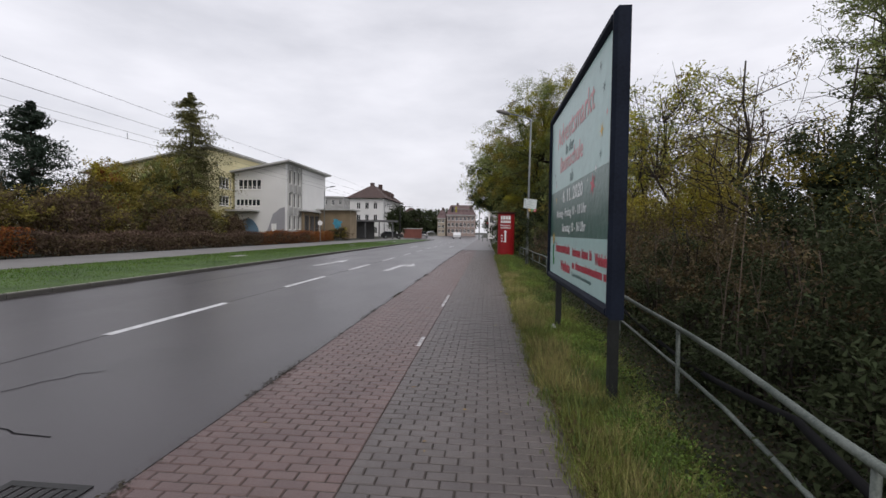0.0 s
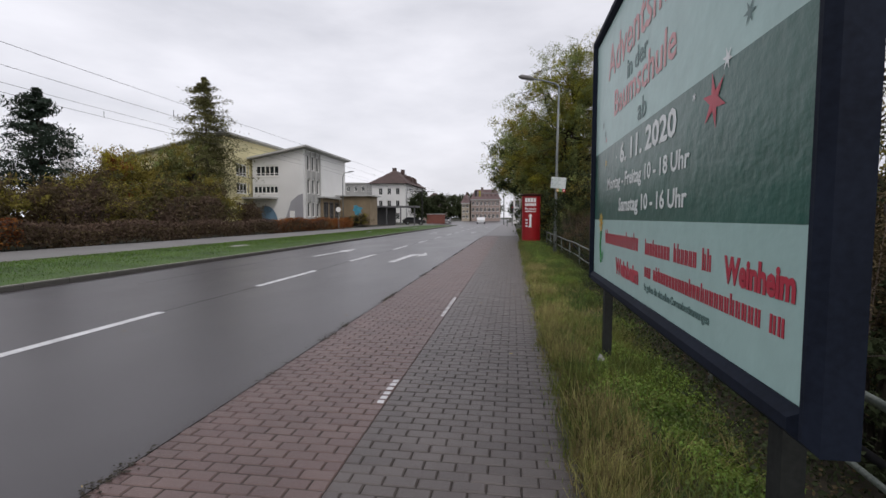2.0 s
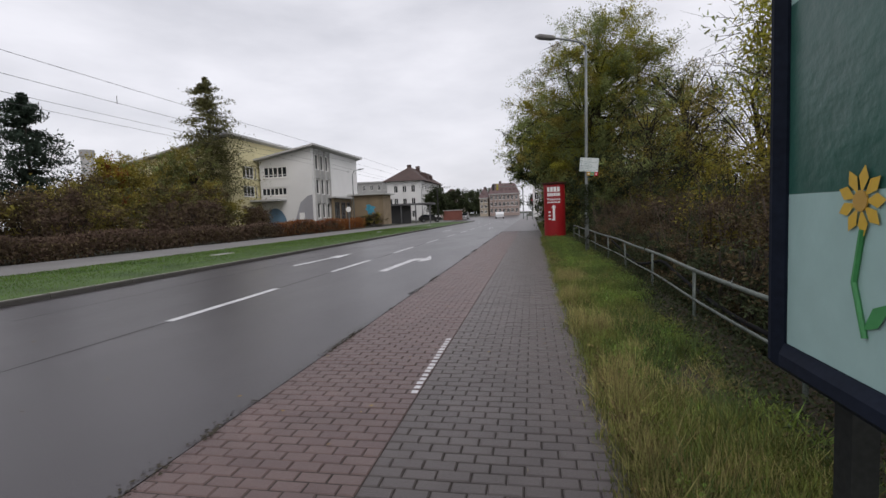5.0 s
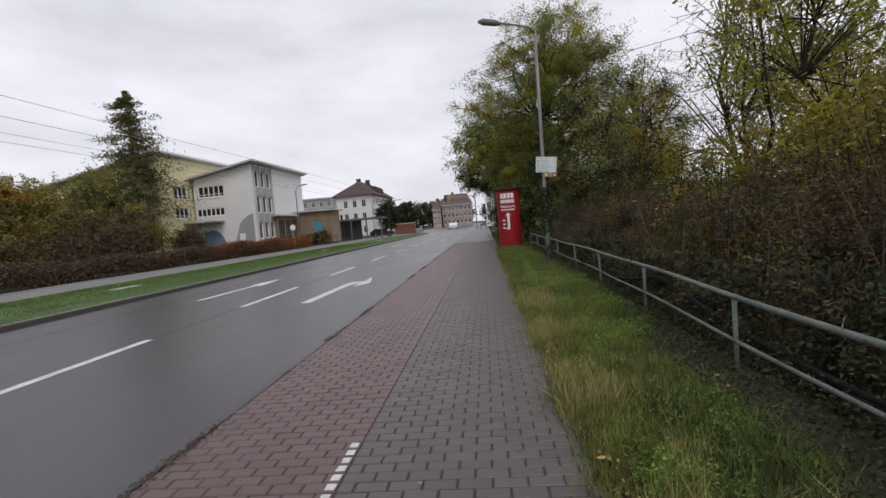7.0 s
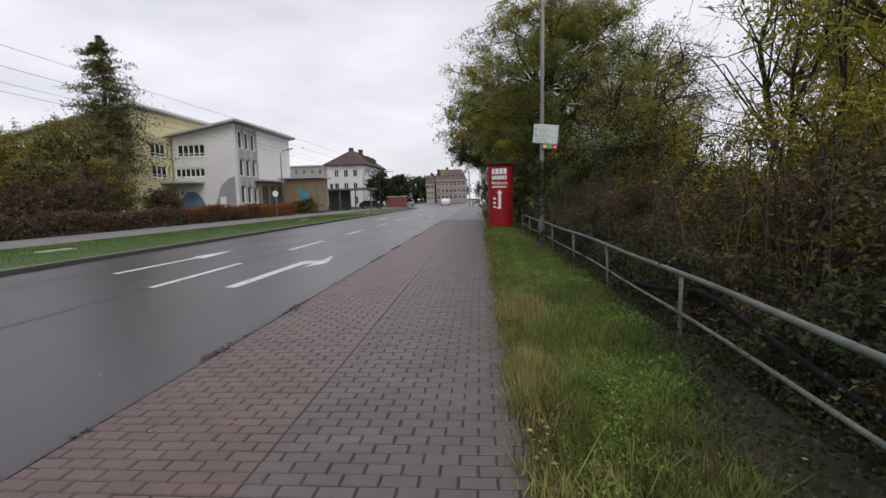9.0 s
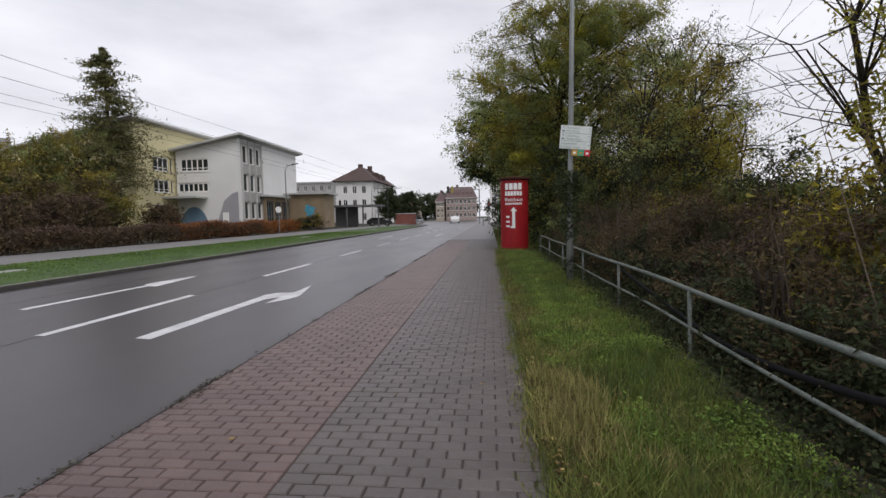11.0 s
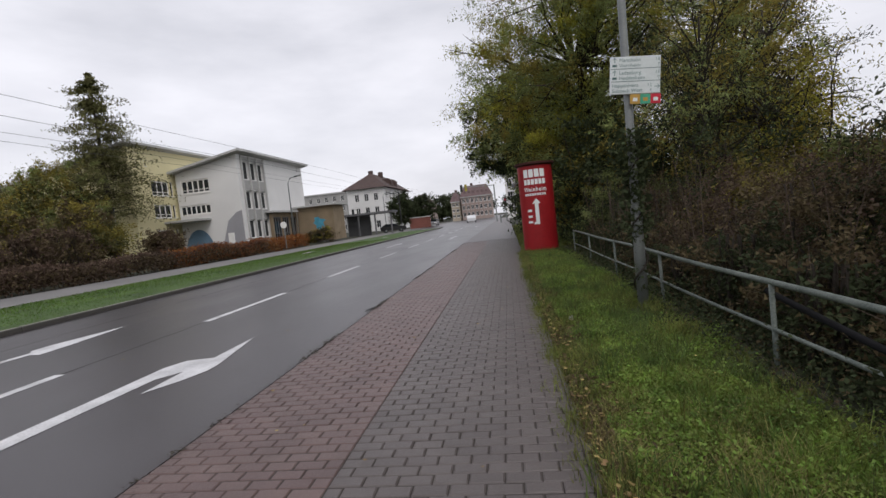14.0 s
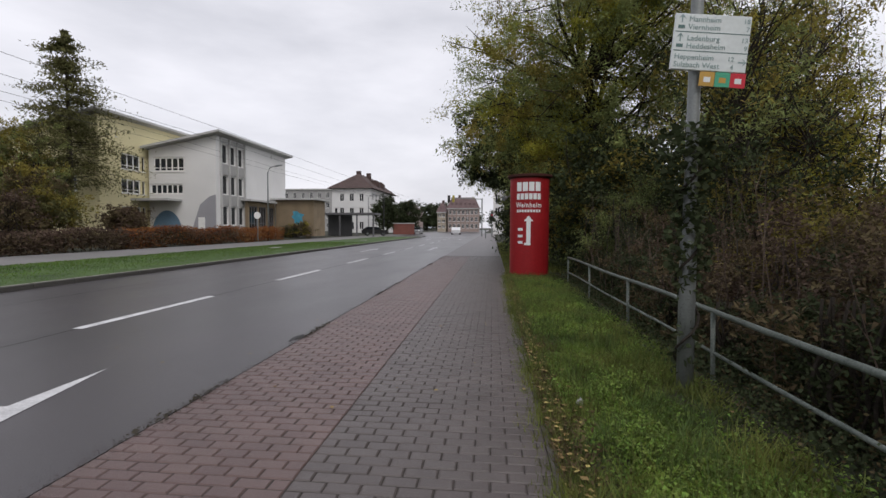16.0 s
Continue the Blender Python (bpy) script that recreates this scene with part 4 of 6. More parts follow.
part("main_roof", Geo().prism([(-50.0, 8.3), (YX + 0.7, 11.7), (YX + 0.7, 11.92), (-50.0, 8.52)], Y0 - 0.9, Y1 + 0.9), ROOF_EDGE, school, "pale sloping roof slab")
for x, y, h in ((-36, 61.5, 3.4), (-36.5, 60.2, 1.3), (-36.3, 60.8, 1.4), (-36.1, 61.0, 1.2)):
    part("antenna", Geo().tube([(x, y, 11.6), (x, y, 12.0 + h)], 0.035 if h > 2 else 0.12, 6), GALVANISED, school)
annexe = thing("annexe_building", "low flat-roofed ochre annexe with cyan wall painting", "annexe building")
facade(annexe, "front_wall", along(-24.9, 77.0, -20.0, 77.0, 0.2), 4.9, 4.5, [(4.2, 5.4, 2.0, 3.2, 1)][:0], CLADDING)
facade(annexe, "side_wall", along(-20.0, 77.36, -20.0, 81.0, 0.2), 3.6, 4.5, [], CLADDING)
facade(annexe, "glazed_wall", along(-25.0, 70.4, -24.98, 77.0, 0.2), 6.5, 4.0, [(0.3, 2.2, 0.9, 3.5, 3), (2.5, 4.3, 0.9, 3.5, 3), (4.6, 6.3, 0.9, 3.5, 3)], CLADDING, frame_mat=ROOF_DARK)
part("roof", Geo().box(-25.59, -24.4, 69.9, 76.4, 4.22, 4.42), ROOF_EDGE, annexe)
part("roof", Geo().box(-25.4, -19.4, 76.4, 81.3, 4.71, 4.9), ROOF_EDGE, annexe)
g = Geo()
rng = np.random.default_rng(3)
ring = [(-22.0 + math.cos(a) * rng.uniform(0.45, 1.05), 76.97, 2.6 + math.sin(a) * rng.uniform(0.4, 1.1)) for a in np.linspace(0, 2 * math.pi, 18, endpoint=False)]
g.add(ring + [(-22.0, 76.97, 2.6)], [(i, (i + 1) % 18, 18) for i in range(18)])
part("wall_painting", g, MURAL_CYAN, annexe, "cyan splash painted on the wall")
shelter = thing("entrance_shelter", "dark open shelter beside the low annexe", "shelter")
part("roof", Geo().box(-23.4, -15.0, 88, 92, 3.2, 3.5), ROOF_DARK, shelter)
for x in (-23.1, -20.4, -17.8, -15.3):
    part("post", Geo().box(x - 0.1, x + 0.1, 88.2, 88.4, 0, 3.2), ROOF_DARK, shelter)
part("back_panel", Geo().box(-23.3, -19.5, 91.5, 91.7, 0, 3.2), ROOF_DARK, shelter)

villa = thing("villa", "white plastered villa with dark hipped tile roof", "house")
VX0, VX1, VY0, VY1, VH = -33.2, -24.6, 122.0, 146.0, 9.9
rows = [(1.7 + k * 2.2, 2.7 + k * 2.2, z, z + 1.7, 2) for z in (0.9, 4.0, 7.1) for k in range(3)] + [(0.5, 1.2, 4.0, 5.7, 1)]
facade(villa, "front_wall", along(VX0, VY0, VX1, VY0), VX1 - VX0, VH, rows, PLASTER_WHITE)
rows = [(1.5 + k * 3.2, 2.7 + k * 3.2, z, z + 1.7, 2) for z in (0.9, 4.1, 7.4) for k in range(7)]
facade(villa, "side_wall", along(VX1, VY0 + 0.36, VX1, VY1), VY1 - VY0 - 0.36, VH, rows, PLASTER_WHITE)
part("rear_wall", Geo().box(VX0, VX1 - 0.36, VY1 - 0.35, VY1, 0, VH), PLASTER_WHITE, villa)
part("far_side_wall", Geo().box(VX0, VX0 + 0.35, VY0 + 0.36, VY1 - 0.36, 0, VH), PLASTER_WHITE, villa)
o = 0.9
g = Geo().add([(VX0 - o, VY0 - o, VH), (VX1 + o, VY0 - o, VH), (VX1 + o, VY1 + o, VH), (VX0 - o, VY1 + o, VH), (-28.7, VY0 + 5.5, VH + 3.9), (-28.7, VY1 - 5.5, VH + 3.9)], [(0, 1, 4), (1, 2, 5, 4), (2, 3, 5), (3, 0, 4, 5), (3, 2, 1, 0)])
vroof = part("roof", g, TILE_BROWN, villa, "dark brown hipped tile roof")
for x, y in ((-28.9, VY0 + 6.2), (-27.8, VY0 + 11.0)):
    part("chimney", Geo().box(x - 0.5, x + 0.5, y - 0.4, y + 0.4, VH + 2.2, VH + 4.5), TILE_BROWN, vroof)
for y in (VY0 + 9, VY0 + 13.5):
    part("dormer", Geo().prism([(-26.6, VH + 0.9), (-24.6, VH + 0.9), (-24.6, VH + 2.0), (-25.4, VH + 2.6), (-27.2, VH + 2.4)], y - 0.9, y + 0.9), TILE_BROWN, vroof)


def block_house(name, label, x0, x1, y0, depth, height, wall, roof_mat, cols, floors, roof_h, mansard=True, z=0.0):
    """A town house with rows of windows and a steep roof with dormers."""
    house = thing(name, label, "house")
    w = x1 - x0
    fh = (height - 1.0) / floors
    rows = [(w * (k + 0.5) / cols - 0.5, w * (k + 0.5) / cols + 0.5, 1.0 + f * fh + 0.2, 1.0 + f * fh + 0.2 + min(1.7, fh - 0.9), 2) for f in range(floors) for k in range(cols)]
    facade(house, "front_wall", along(x0, y0, x1, y0, z), w, height, rows, wall)
    n = max(2, int(depth / 3.5))
    rows = [(depth * (k + 0.5) / n - 0.5, depth * (k + 0.5) / n + 0.5, 1.0 + f * fh + 0.2, 1.0 + f * fh + 0.2 + min(1.7, fh - 0.9), 2) for f in range(floors) for k in range(n) if k < n]
    rows = [r for r in rows if r[1] < depth - 0.8]
    facade(house, "side_wall", along(x1, y0 + 0.36, x1, y0 + depth, z), depth - 0.36, height, rows, wall)
    part("side_wall", Geo().box(x0, x0 + 0.35, y0 + 0.36, y0 + depth, z, z + height), wall, house)
    part("rear_wall", Geo().box(x0 + 0.36, x1 - 0.36, y0 + depth - 0.35, y0 + depth, z, z + height), wall, house)
    part("cornice", Geo().box(x0 - 0.3, x1 + 0.3, y0 - 0.35, y0 - 0.01, z + height - 0.35, z + height), ROOF_EDGE, house)
    i = roof_h * 0.35 if mansard else min(w, depth) * 0.45
    g = Geo().add([(x0 - 0.4, y0 - 0.4, z + height), (x1 + 0.4, y0 - 0.4, z + height), (x1 + 0.4, y0 + depth + 0.4, z + height), (x0 - 0.4, y0 + depth + 0.4, z + height), (x0 + i, y0 + i, z + height + roof_h), (x1 - i, y0 + i, z + height + roof_h), (x1 - i, y0 + depth - i, z + height + roof_h), (x0 + i, y0 + depth - i, z + height + roof_h)], [(0, 1, 5, 4), (1, 2, 6, 5), (2, 3, 7, 6), (3, 0, 4, 7), (4, 5, 6, 7), (3, 2, 1, 0)])
    r = part("roof", g, roof_mat, house)
    if mansard:
        for k in range(cols - 1):
            u = x0 + w * (k + 1) / cols
            part("dormer", Geo().box(u - 0.4, u + 0.4, y0 + 0.1, y0 + 2.0, z + height + 0.3, z + height + 1.9), roof_mat, r)
        part("chimney", Geo().box(x0 + w * 0.3, x0 + w * 0.3 + 0.9, y0 + depth * 0.5, y0 + depth * 0.5 + 0.7, z + height + roof_h - 0.4, z + height + roof_h + 1.2), TILE_BROWN, r)
    return house


block_house("corner_house", "rose stucco town house with steep mansard roof", -13.6, -2.9, 186, 14, 8.2, STUCCO_ROSE, TILE_RED, 7, 3, 3.8)
block_house("town_house", "beige stucco town house with tiled roof", -17.0, -14.2, 184, 14, 6.8, STUCCO_BEIGE, TILE_RED, 2, 3, 3.2)
block_house("white_house", "tall white town house behind the trees", 2.2, 9.0, 118, 14, 11.5, PLASTER_WHITE, ROOF_DARK, 4, 4, 2.2)
block_house("gable_house", "pale rose house beyond the junction", -36.0, -27.0, 205, 12, 8.0, STUCCO_ROSE, TILE_BROWN, 4, 3, 4.0, False)
block_house("flat_block", "grey concrete apartment block with stepped top", -62.0, -46.5, 160, 14, 13.0, CONCRETE, ROOF_DARK, 6, 4, 0.6, False)
tower = thing("chimney_tower", "tall grey concrete chimney tower far away", "tower")
part("shaft", Geo().tube([(-173.5, 172, 0), (-173.5, 172, 31.0)], [2.6, 2.2], 16), CONCRETE, tower, smooth=True)
part("crown", Geo().tube([(-173.5, 172, 30.0), (-173.5, 172, 32.6)], 2.6, 16), CONCRETE, tower)
wall = thing("brick_wall", "low red brick garden wall at the junction", "wall")
part("body", Geo().box(-17.4, -13.2, 112, 112.4, 0, 2.1), BRICK_RED, wall)
part("coping", Geo().box(-17.5, -13.1, 111.9, 112.5, 2.104, 2.25), ROOF_EDGE, wall)


# ---- masts, wires, signals ----
wires = thing("tram_wires", "thin black overhead tram wires along the grass strip", "wires")
for x, z in ((-9.5, 5.0), (-9.5, 5.52), (-12.2, 5.05), (-12.2, 5.32)):
    part("wire", Geo().tube([(x, y, z - 0.10 * math.sin((y % 40) / 40 * math.pi)) for y in np.linspace(-20, 150, 86)], 0.0062, 5), WIRE, wires)
for x, z0, z1 in ((-9.5, 5.0, 5.52), (-12.2, 5.05, 5.32)):
    for y in range(-4, 140, 24):
        part("hanger", Geo().tube([(x, y, z0 - 0.12), (x, y, z0 + 0.1)], 0.012, 4), CABLE, wires)
mast = thing("tram_mast", "dark steel tram mast with cross arm", "mast", pose(-14.6, 92, 0))
part("pole", Geo().tube([(0, 0, -0.2), (0, 0, 6.6)], [0.1, 0.07], 10), IRON, mast)
part("cross_arm", Geo().tube([(-2.2, 0, 6.2), (2.4, 0, 6.2)], 0.045, 8), IRON, mast)


def far_lamp(x, y, h, side):
    m = thing("street_lamp", "slim grey street lamp with curved arm", "street lamp", pose(x, y, 0), "far street lamps")
    part("post", Geo().tube([(0, 0, -0.2), (0, 0, h - 0.6), (side * 0.25, 0, h - 0.1), (side * 0.9, 0, h + 0.05)], [0.08, 0.06, 0.05, 0.04], 8), GALVANISED, m, smooth=True)
    part("lantern", Geo().tube([(side * 0.8, 0, h + 0.03), (side * 1.5, 0, h + 0.12)], [0.09, 0.06], 8), GALVANISED, m, smooth=True)


far_lamp(-20.0, 65.0, 7.3, 1)
far_lamp(-20.5, 105.0, 7.3, 1)
signal = thing("traffic_light", "amber-backed traffic light on an overhanging mast", "traffic light", pose(0.4, 96, 0), "traffic lights")
part("pole", Geo().tube([(0, 0, -0.2), (0, 0, 6.0)], 0.1, 8), GALVANISED, signal)
part("arm", Geo().tube([(0, 0, 5.9), (-5.4, 0, 6.1)], 0.06, 8), GALVANISED, signal)
part("housing", Geo().box(-5.5, -5.1, -0.2, 0.1, 5.4, 6.5), IRON, signal)
part("backboard", Geo().box(-4.75, -4.4, -0.05, 0.05, 5.4, 6.5), SIGNAL_AMBER, signal)
signal = thing("traffic_light", "grey traffic light post at the footway's end", "traffic light", pose(2.0, 88, 0), "traffic lights")
part("pole", Geo().tube([(0, 0, -0.2), (0, 0, 3.4)], 0.08, 8), GALVANISED, signal)
part("housing", Geo().box(-0.2, 0.2, -0.2, 0.1, 2.3, 3.4), IRON, signal)
part("lens", Geo().tube([(0, -0.21, 3.15), (0, -0.25, 3.15)], 0.11, 12), SIGN_RED, signal)
bars = thing("barrier", "pale tubular barrier at the footway's end", "barrier")
for k in range(3):
    part("hoop", Geo().tube([(1.2, 80 + k * 2.2, -0.1), (1.2, 80 + k * 2.2, 1.0), (1.2, 81.6 + k * 2.2, 1.0), (1.2, 81.6 + k * 2.2, -0.1)], 0.04, 8), GALVANISED, bars)
sign_post = thing("road_sign", "slim sign post with white and blue plate beside the hedge", "road sign", pose(-19.3, 61.5, 0))
part("post", Geo().tube([(0, 0, -0.2), (0, 0, 2.6)], 0.05, 8), GALVANISED, sign_post)
part("plate", Geo().tube([(0, -0.06, 2.4), (0, -0.08, 2.4)], 0.32, 18), WINDOW_FRAME, sign_post)


def car(x, y, turn, paint, label):
    c = thing("car", label, "car", pose(x, y, 0, 0, 0, turn), "cars at the junction")
    g = Geo().prism([(-2.1, 0.35), (2.05, 0.35), (2.12, 0.7), (1.9, 0.92), (0.95, 1.0), (0.35, 1.42), (-1.3, 1.45), (-1.95, 1.02), (-2.15, 0.9)], -0.85, 0.85)
    part("body", g, paint, c)
    part("windscreen", Geo().prism([(1.0, 1.0), (0.42, 1.4), (0.38, 1.4), (0.9, 1.0)], -0.72, 0.72), GLASS, c)
    for s in (-1, 1):
        part("side_window", Geo().prism([(0.75, 1.02), (0.3, 1.36), (-1.2, 1.38), (-1.6, 1.04)], s * 0.852 - 0.004, s * 0.852 + 0.004), GLASS, c)
        part("headlight", Geo().box(2.0, 2.12, s * 0.62 - 0.16, s * 0.62 + 0.16, 0.68, 0.84), LAMP_LENS, c)
        for xw in (-1.3, 1.3):
            wheel = part("wheel", Geo().tube([(xw, s * 0.68, 0.32), (xw, s * 0.87, 0.32)], 0.32, 18), RUBBER, c)
            part("rim", Geo().tube([(xw, s * 0.872, 0.32), (xw, s * 0.885, 0.32)], 0.2, 12), GALVANISED, wheel)
    return c


car(-5.0, 112, 95, CAR_WHITE, "white car waiting on the far road")
car(-13.5, 118, -90, CAR_SILVER, "silver car facing the junction")
car(-16.5, 122, -88, CAR_WHITE, "white car facing the junction")
car(-17.0, 96, 20, RUBBER, "dark car parked beside the low annexe")


# ---- plants beside the footway ----
def shrub(seed, x, y, w, d, h, mats, leaves, size=0.09, label="dense tangled shrub behind the guard rail", z=None, clumps=120, spread=0.3, group="roadside shrubs"):
    b = [(0, 0, h * 0.42, w, d, h * 0.55), (w * 0.3, -d * 0.4, h * 0.6, w * 0.6, d * 0.5, h * 0.4), (-w * 0.3, d * 0.4, h * 0.5, w * 0.6, d * 0.5, h * 0.42)]
    return plant("shrub", label, "shrub", (x, y, height_at(x) if z is None else z), b, clumps, leaves, size, mats, seed, trunk=0.014 if size < 0.1 else 0.026, spread=spread, limbs=45, stems=9, droop=0.1, slim=0.6, bare=0.6, group=group, corners=3)


def shoots(top, seed, count, w, d, h):
    """Thin upright shoots standing out of a shrub, a few of them forked."""
    r = np.random.default_rng(seed)
    g = Geo()
    for k in range(count):
        x, y = r.uniform(-w, w), r.uniform(-d, d)
        t = h * r.uniform(0.55, 1.08)
        lx, ly = r.normal() * 0.1 * t, r.normal() * 0.1 * t
        mid = (x + lx * 0.4 + r.normal() * 0.03, y + ly * 0.4 + r.normal() * 0.03, t * 0.55)
        g.tube([(x, y, -0.1), mid, (x + lx, y + ly, t)], [0.009, 0.006, 0.002], 3, cap=False)
        for f in range(2):
            u = r.uniform(0.3, 0.9)
            q = [mid[i] * (1 - u) + (x + lx, y + ly, t)[i] * u for i in range(3)]
            g.tube([q, (q[0] + r.normal() * 0.14, q[1] + r.normal() * 0.14, q[2] + r.uniform(0.1, 0.35))], [0.004, 0.0015], 3, cap=False)
    part("twig_growth", g, TWIG, top, "thin grey-brown upright shoots")["kind"] = "stuff"


DARK_MIX = [LEAF_DARK, LEAF_DARK, LEAF_DARK, LEAF_BROWN]
DRY_MIX = [HEDGE_BROWN, LEAF_BROWN, HEDGE_BROWN, LEAF_DARK, LEAF_BROWN]
NEAR = [(5.1, 3.2, 2.5, DARK_MIX), (5.3, 5.6, 2.4, DARK_MIX), (5.6, 8.0, 2.5, DARK_MIX), (5.7, 10.6, 2.4, [LEAF_BROWN, LEAF_DARK, LEAF_BROWN, LEAF_DARK]),
        (5.9, 13.2, 2.4, DRY_MIX), (6.0, 15.8, 2.5, DRY_MIX), (5.9, 18.4, 2.4, DRY_MIX), (6.0, 21.0, 2.2, DRY_MIX),
        (5.8, 23.6, 2.15, DRY_MIX), (5.8, 26.2, 2.2, DRY_MIX), (5.7, 28.8, 2.4, [LEAF_DARK, LEAF_BROWN, HEDGE_BROWN]), (5.6, 31.4, 2.8, [LEAF_DARK, LEAF_GREEN])]
for i, (x, y, h, mats) in enumerate(NEAR):
    top_h = h + (0.0, 0.2, -0.2, 0.12, -0.1)[i % 5]
    ob = shrub(40 + i, x, y, 1.35, 1.7, top_h, mats, 34000, 0.042, clumps=130, spread=0.24, label="dense tangled brown shrub behind the guard rail" if i > 2 else "dense dark tangled shrub behind the guard rail")
    shoots(ob, 640 + i, 42 if i > 3 else 20, 1.35, 1.6, top_h)
    back_h = h + (0.5, 0.3, 0.6, 0.2)[i % 4] if i < 7 else h + 0.1
    ob = shrub(70 + i, x + 2.7, y + 0.7, 1.9, 2.1, back_h, [HEDGE_BROWN, LEAF_BROWN, LEAF_OLIVE] if i > 3 else [LEAF_DARK, LEAF_DARK, LEAF_DARK, LEAF_BROWN], 17000, 0.065)
    shoots(ob, 660 + i, 32 if i > 4 else 14, 1.7, 2.0, back_h)
for i in range(20):
    y = 1.8 + i * 1.55
    shrub(150 + i, rail_x(y) + 0.62, y, 0.5, 0.85, 0.95 + 0.15 * (i % 3), [LEAF_DARK, LEAF_DARK, LEAF_BROWN] if i > 4 else [LEAF_DARK], 4600, 0.045, "low dark bramble just behind the guard rail", clumps=50, spread=0.14, group="brambles", z=-0.25)
shrub(95, 7.3, 11.0, 1.1, 1.1, 4.9, [LEAF_DARK, LEAF_DARK, LEAF_OLIVE], 30000, 0.07, "dark ivy-clad shrub behind the guard rail")
shrub(97, 9.0, 27.4, 1.5, 1.4, 4.1, [LEAF_DARK, LEAF_OLIVE, LEAF_GREEN, LEAF_DARK], 20000, 0.085, "rounded dark green bush behind the brown shrubs", clumps=110, spread=0.34)
shrub(96, 8.3, 10.6, 1.3, 1.2, 5.1, [LEAF_DARK, LEAF_DARK], 26000, 0.07, "dark ivy-clad shrub behind the guard rail")
# yellowing bushes round the foot of the young trees
for i, (x, y, w, h, mats) in enumerate(((6.7, 16.4, 1.2, 3.7, [LEAF_OLIVE, LEAF_YELLOW, LEAF_OLIVE, LEAF_BROWN]), (7.9, 18.4, 1.4, 4.4, [LEAF_OLIVE, LEAF_LIME, LEAF_YELLOW]), (6.6, 19.4, 1.1, 3.4, [LEAF_OLIVE, LEAF_YELLOW]),
                                        (9.3, 20.4, 1.5, 4.6, [LEAF_LIME, LEAF_OLIVE, LEAF_YELLOW]), (7.0, 29.0, 1.3, 3.9, [LEAF_OLIVE, LEAF_GREEN, LEAF_DARK]), (6.6, 27.0, 1.0, 2.7, [LEAF_OLIVE, HEDGE_BROWN]), (9.6, 24.6, 1.2, 3.4, [LEAF_YELLOW, LEAF_OLIVE]))):
    ob = shrub(170 + i, x, y, w, w, h, mats, 11000, 0.075, "yellowing autumn bush with thin leaves", clumps=90, spread=0.34, group="autumn bushes")
    shoots(ob, 690 + i, 24, w * 0.8, w * 0.8, h * 1.05)
for i, (x, y, h) in enumerate(((5.4, 35.5, 5.2), (4.4, 39.5, 5.0), (4.2, 45, 5.0), (4.6, 51, 5.0), (5.0, 58, 4.5), (5.2, 66, 4.5))):
    shrub(110 + i, x, y, 1.9, 2.8, h, [LEAF_DARK, LEAF_DARK, LEAF_GREEN], 14000, 0.14, clumps=150, spread=0.36)
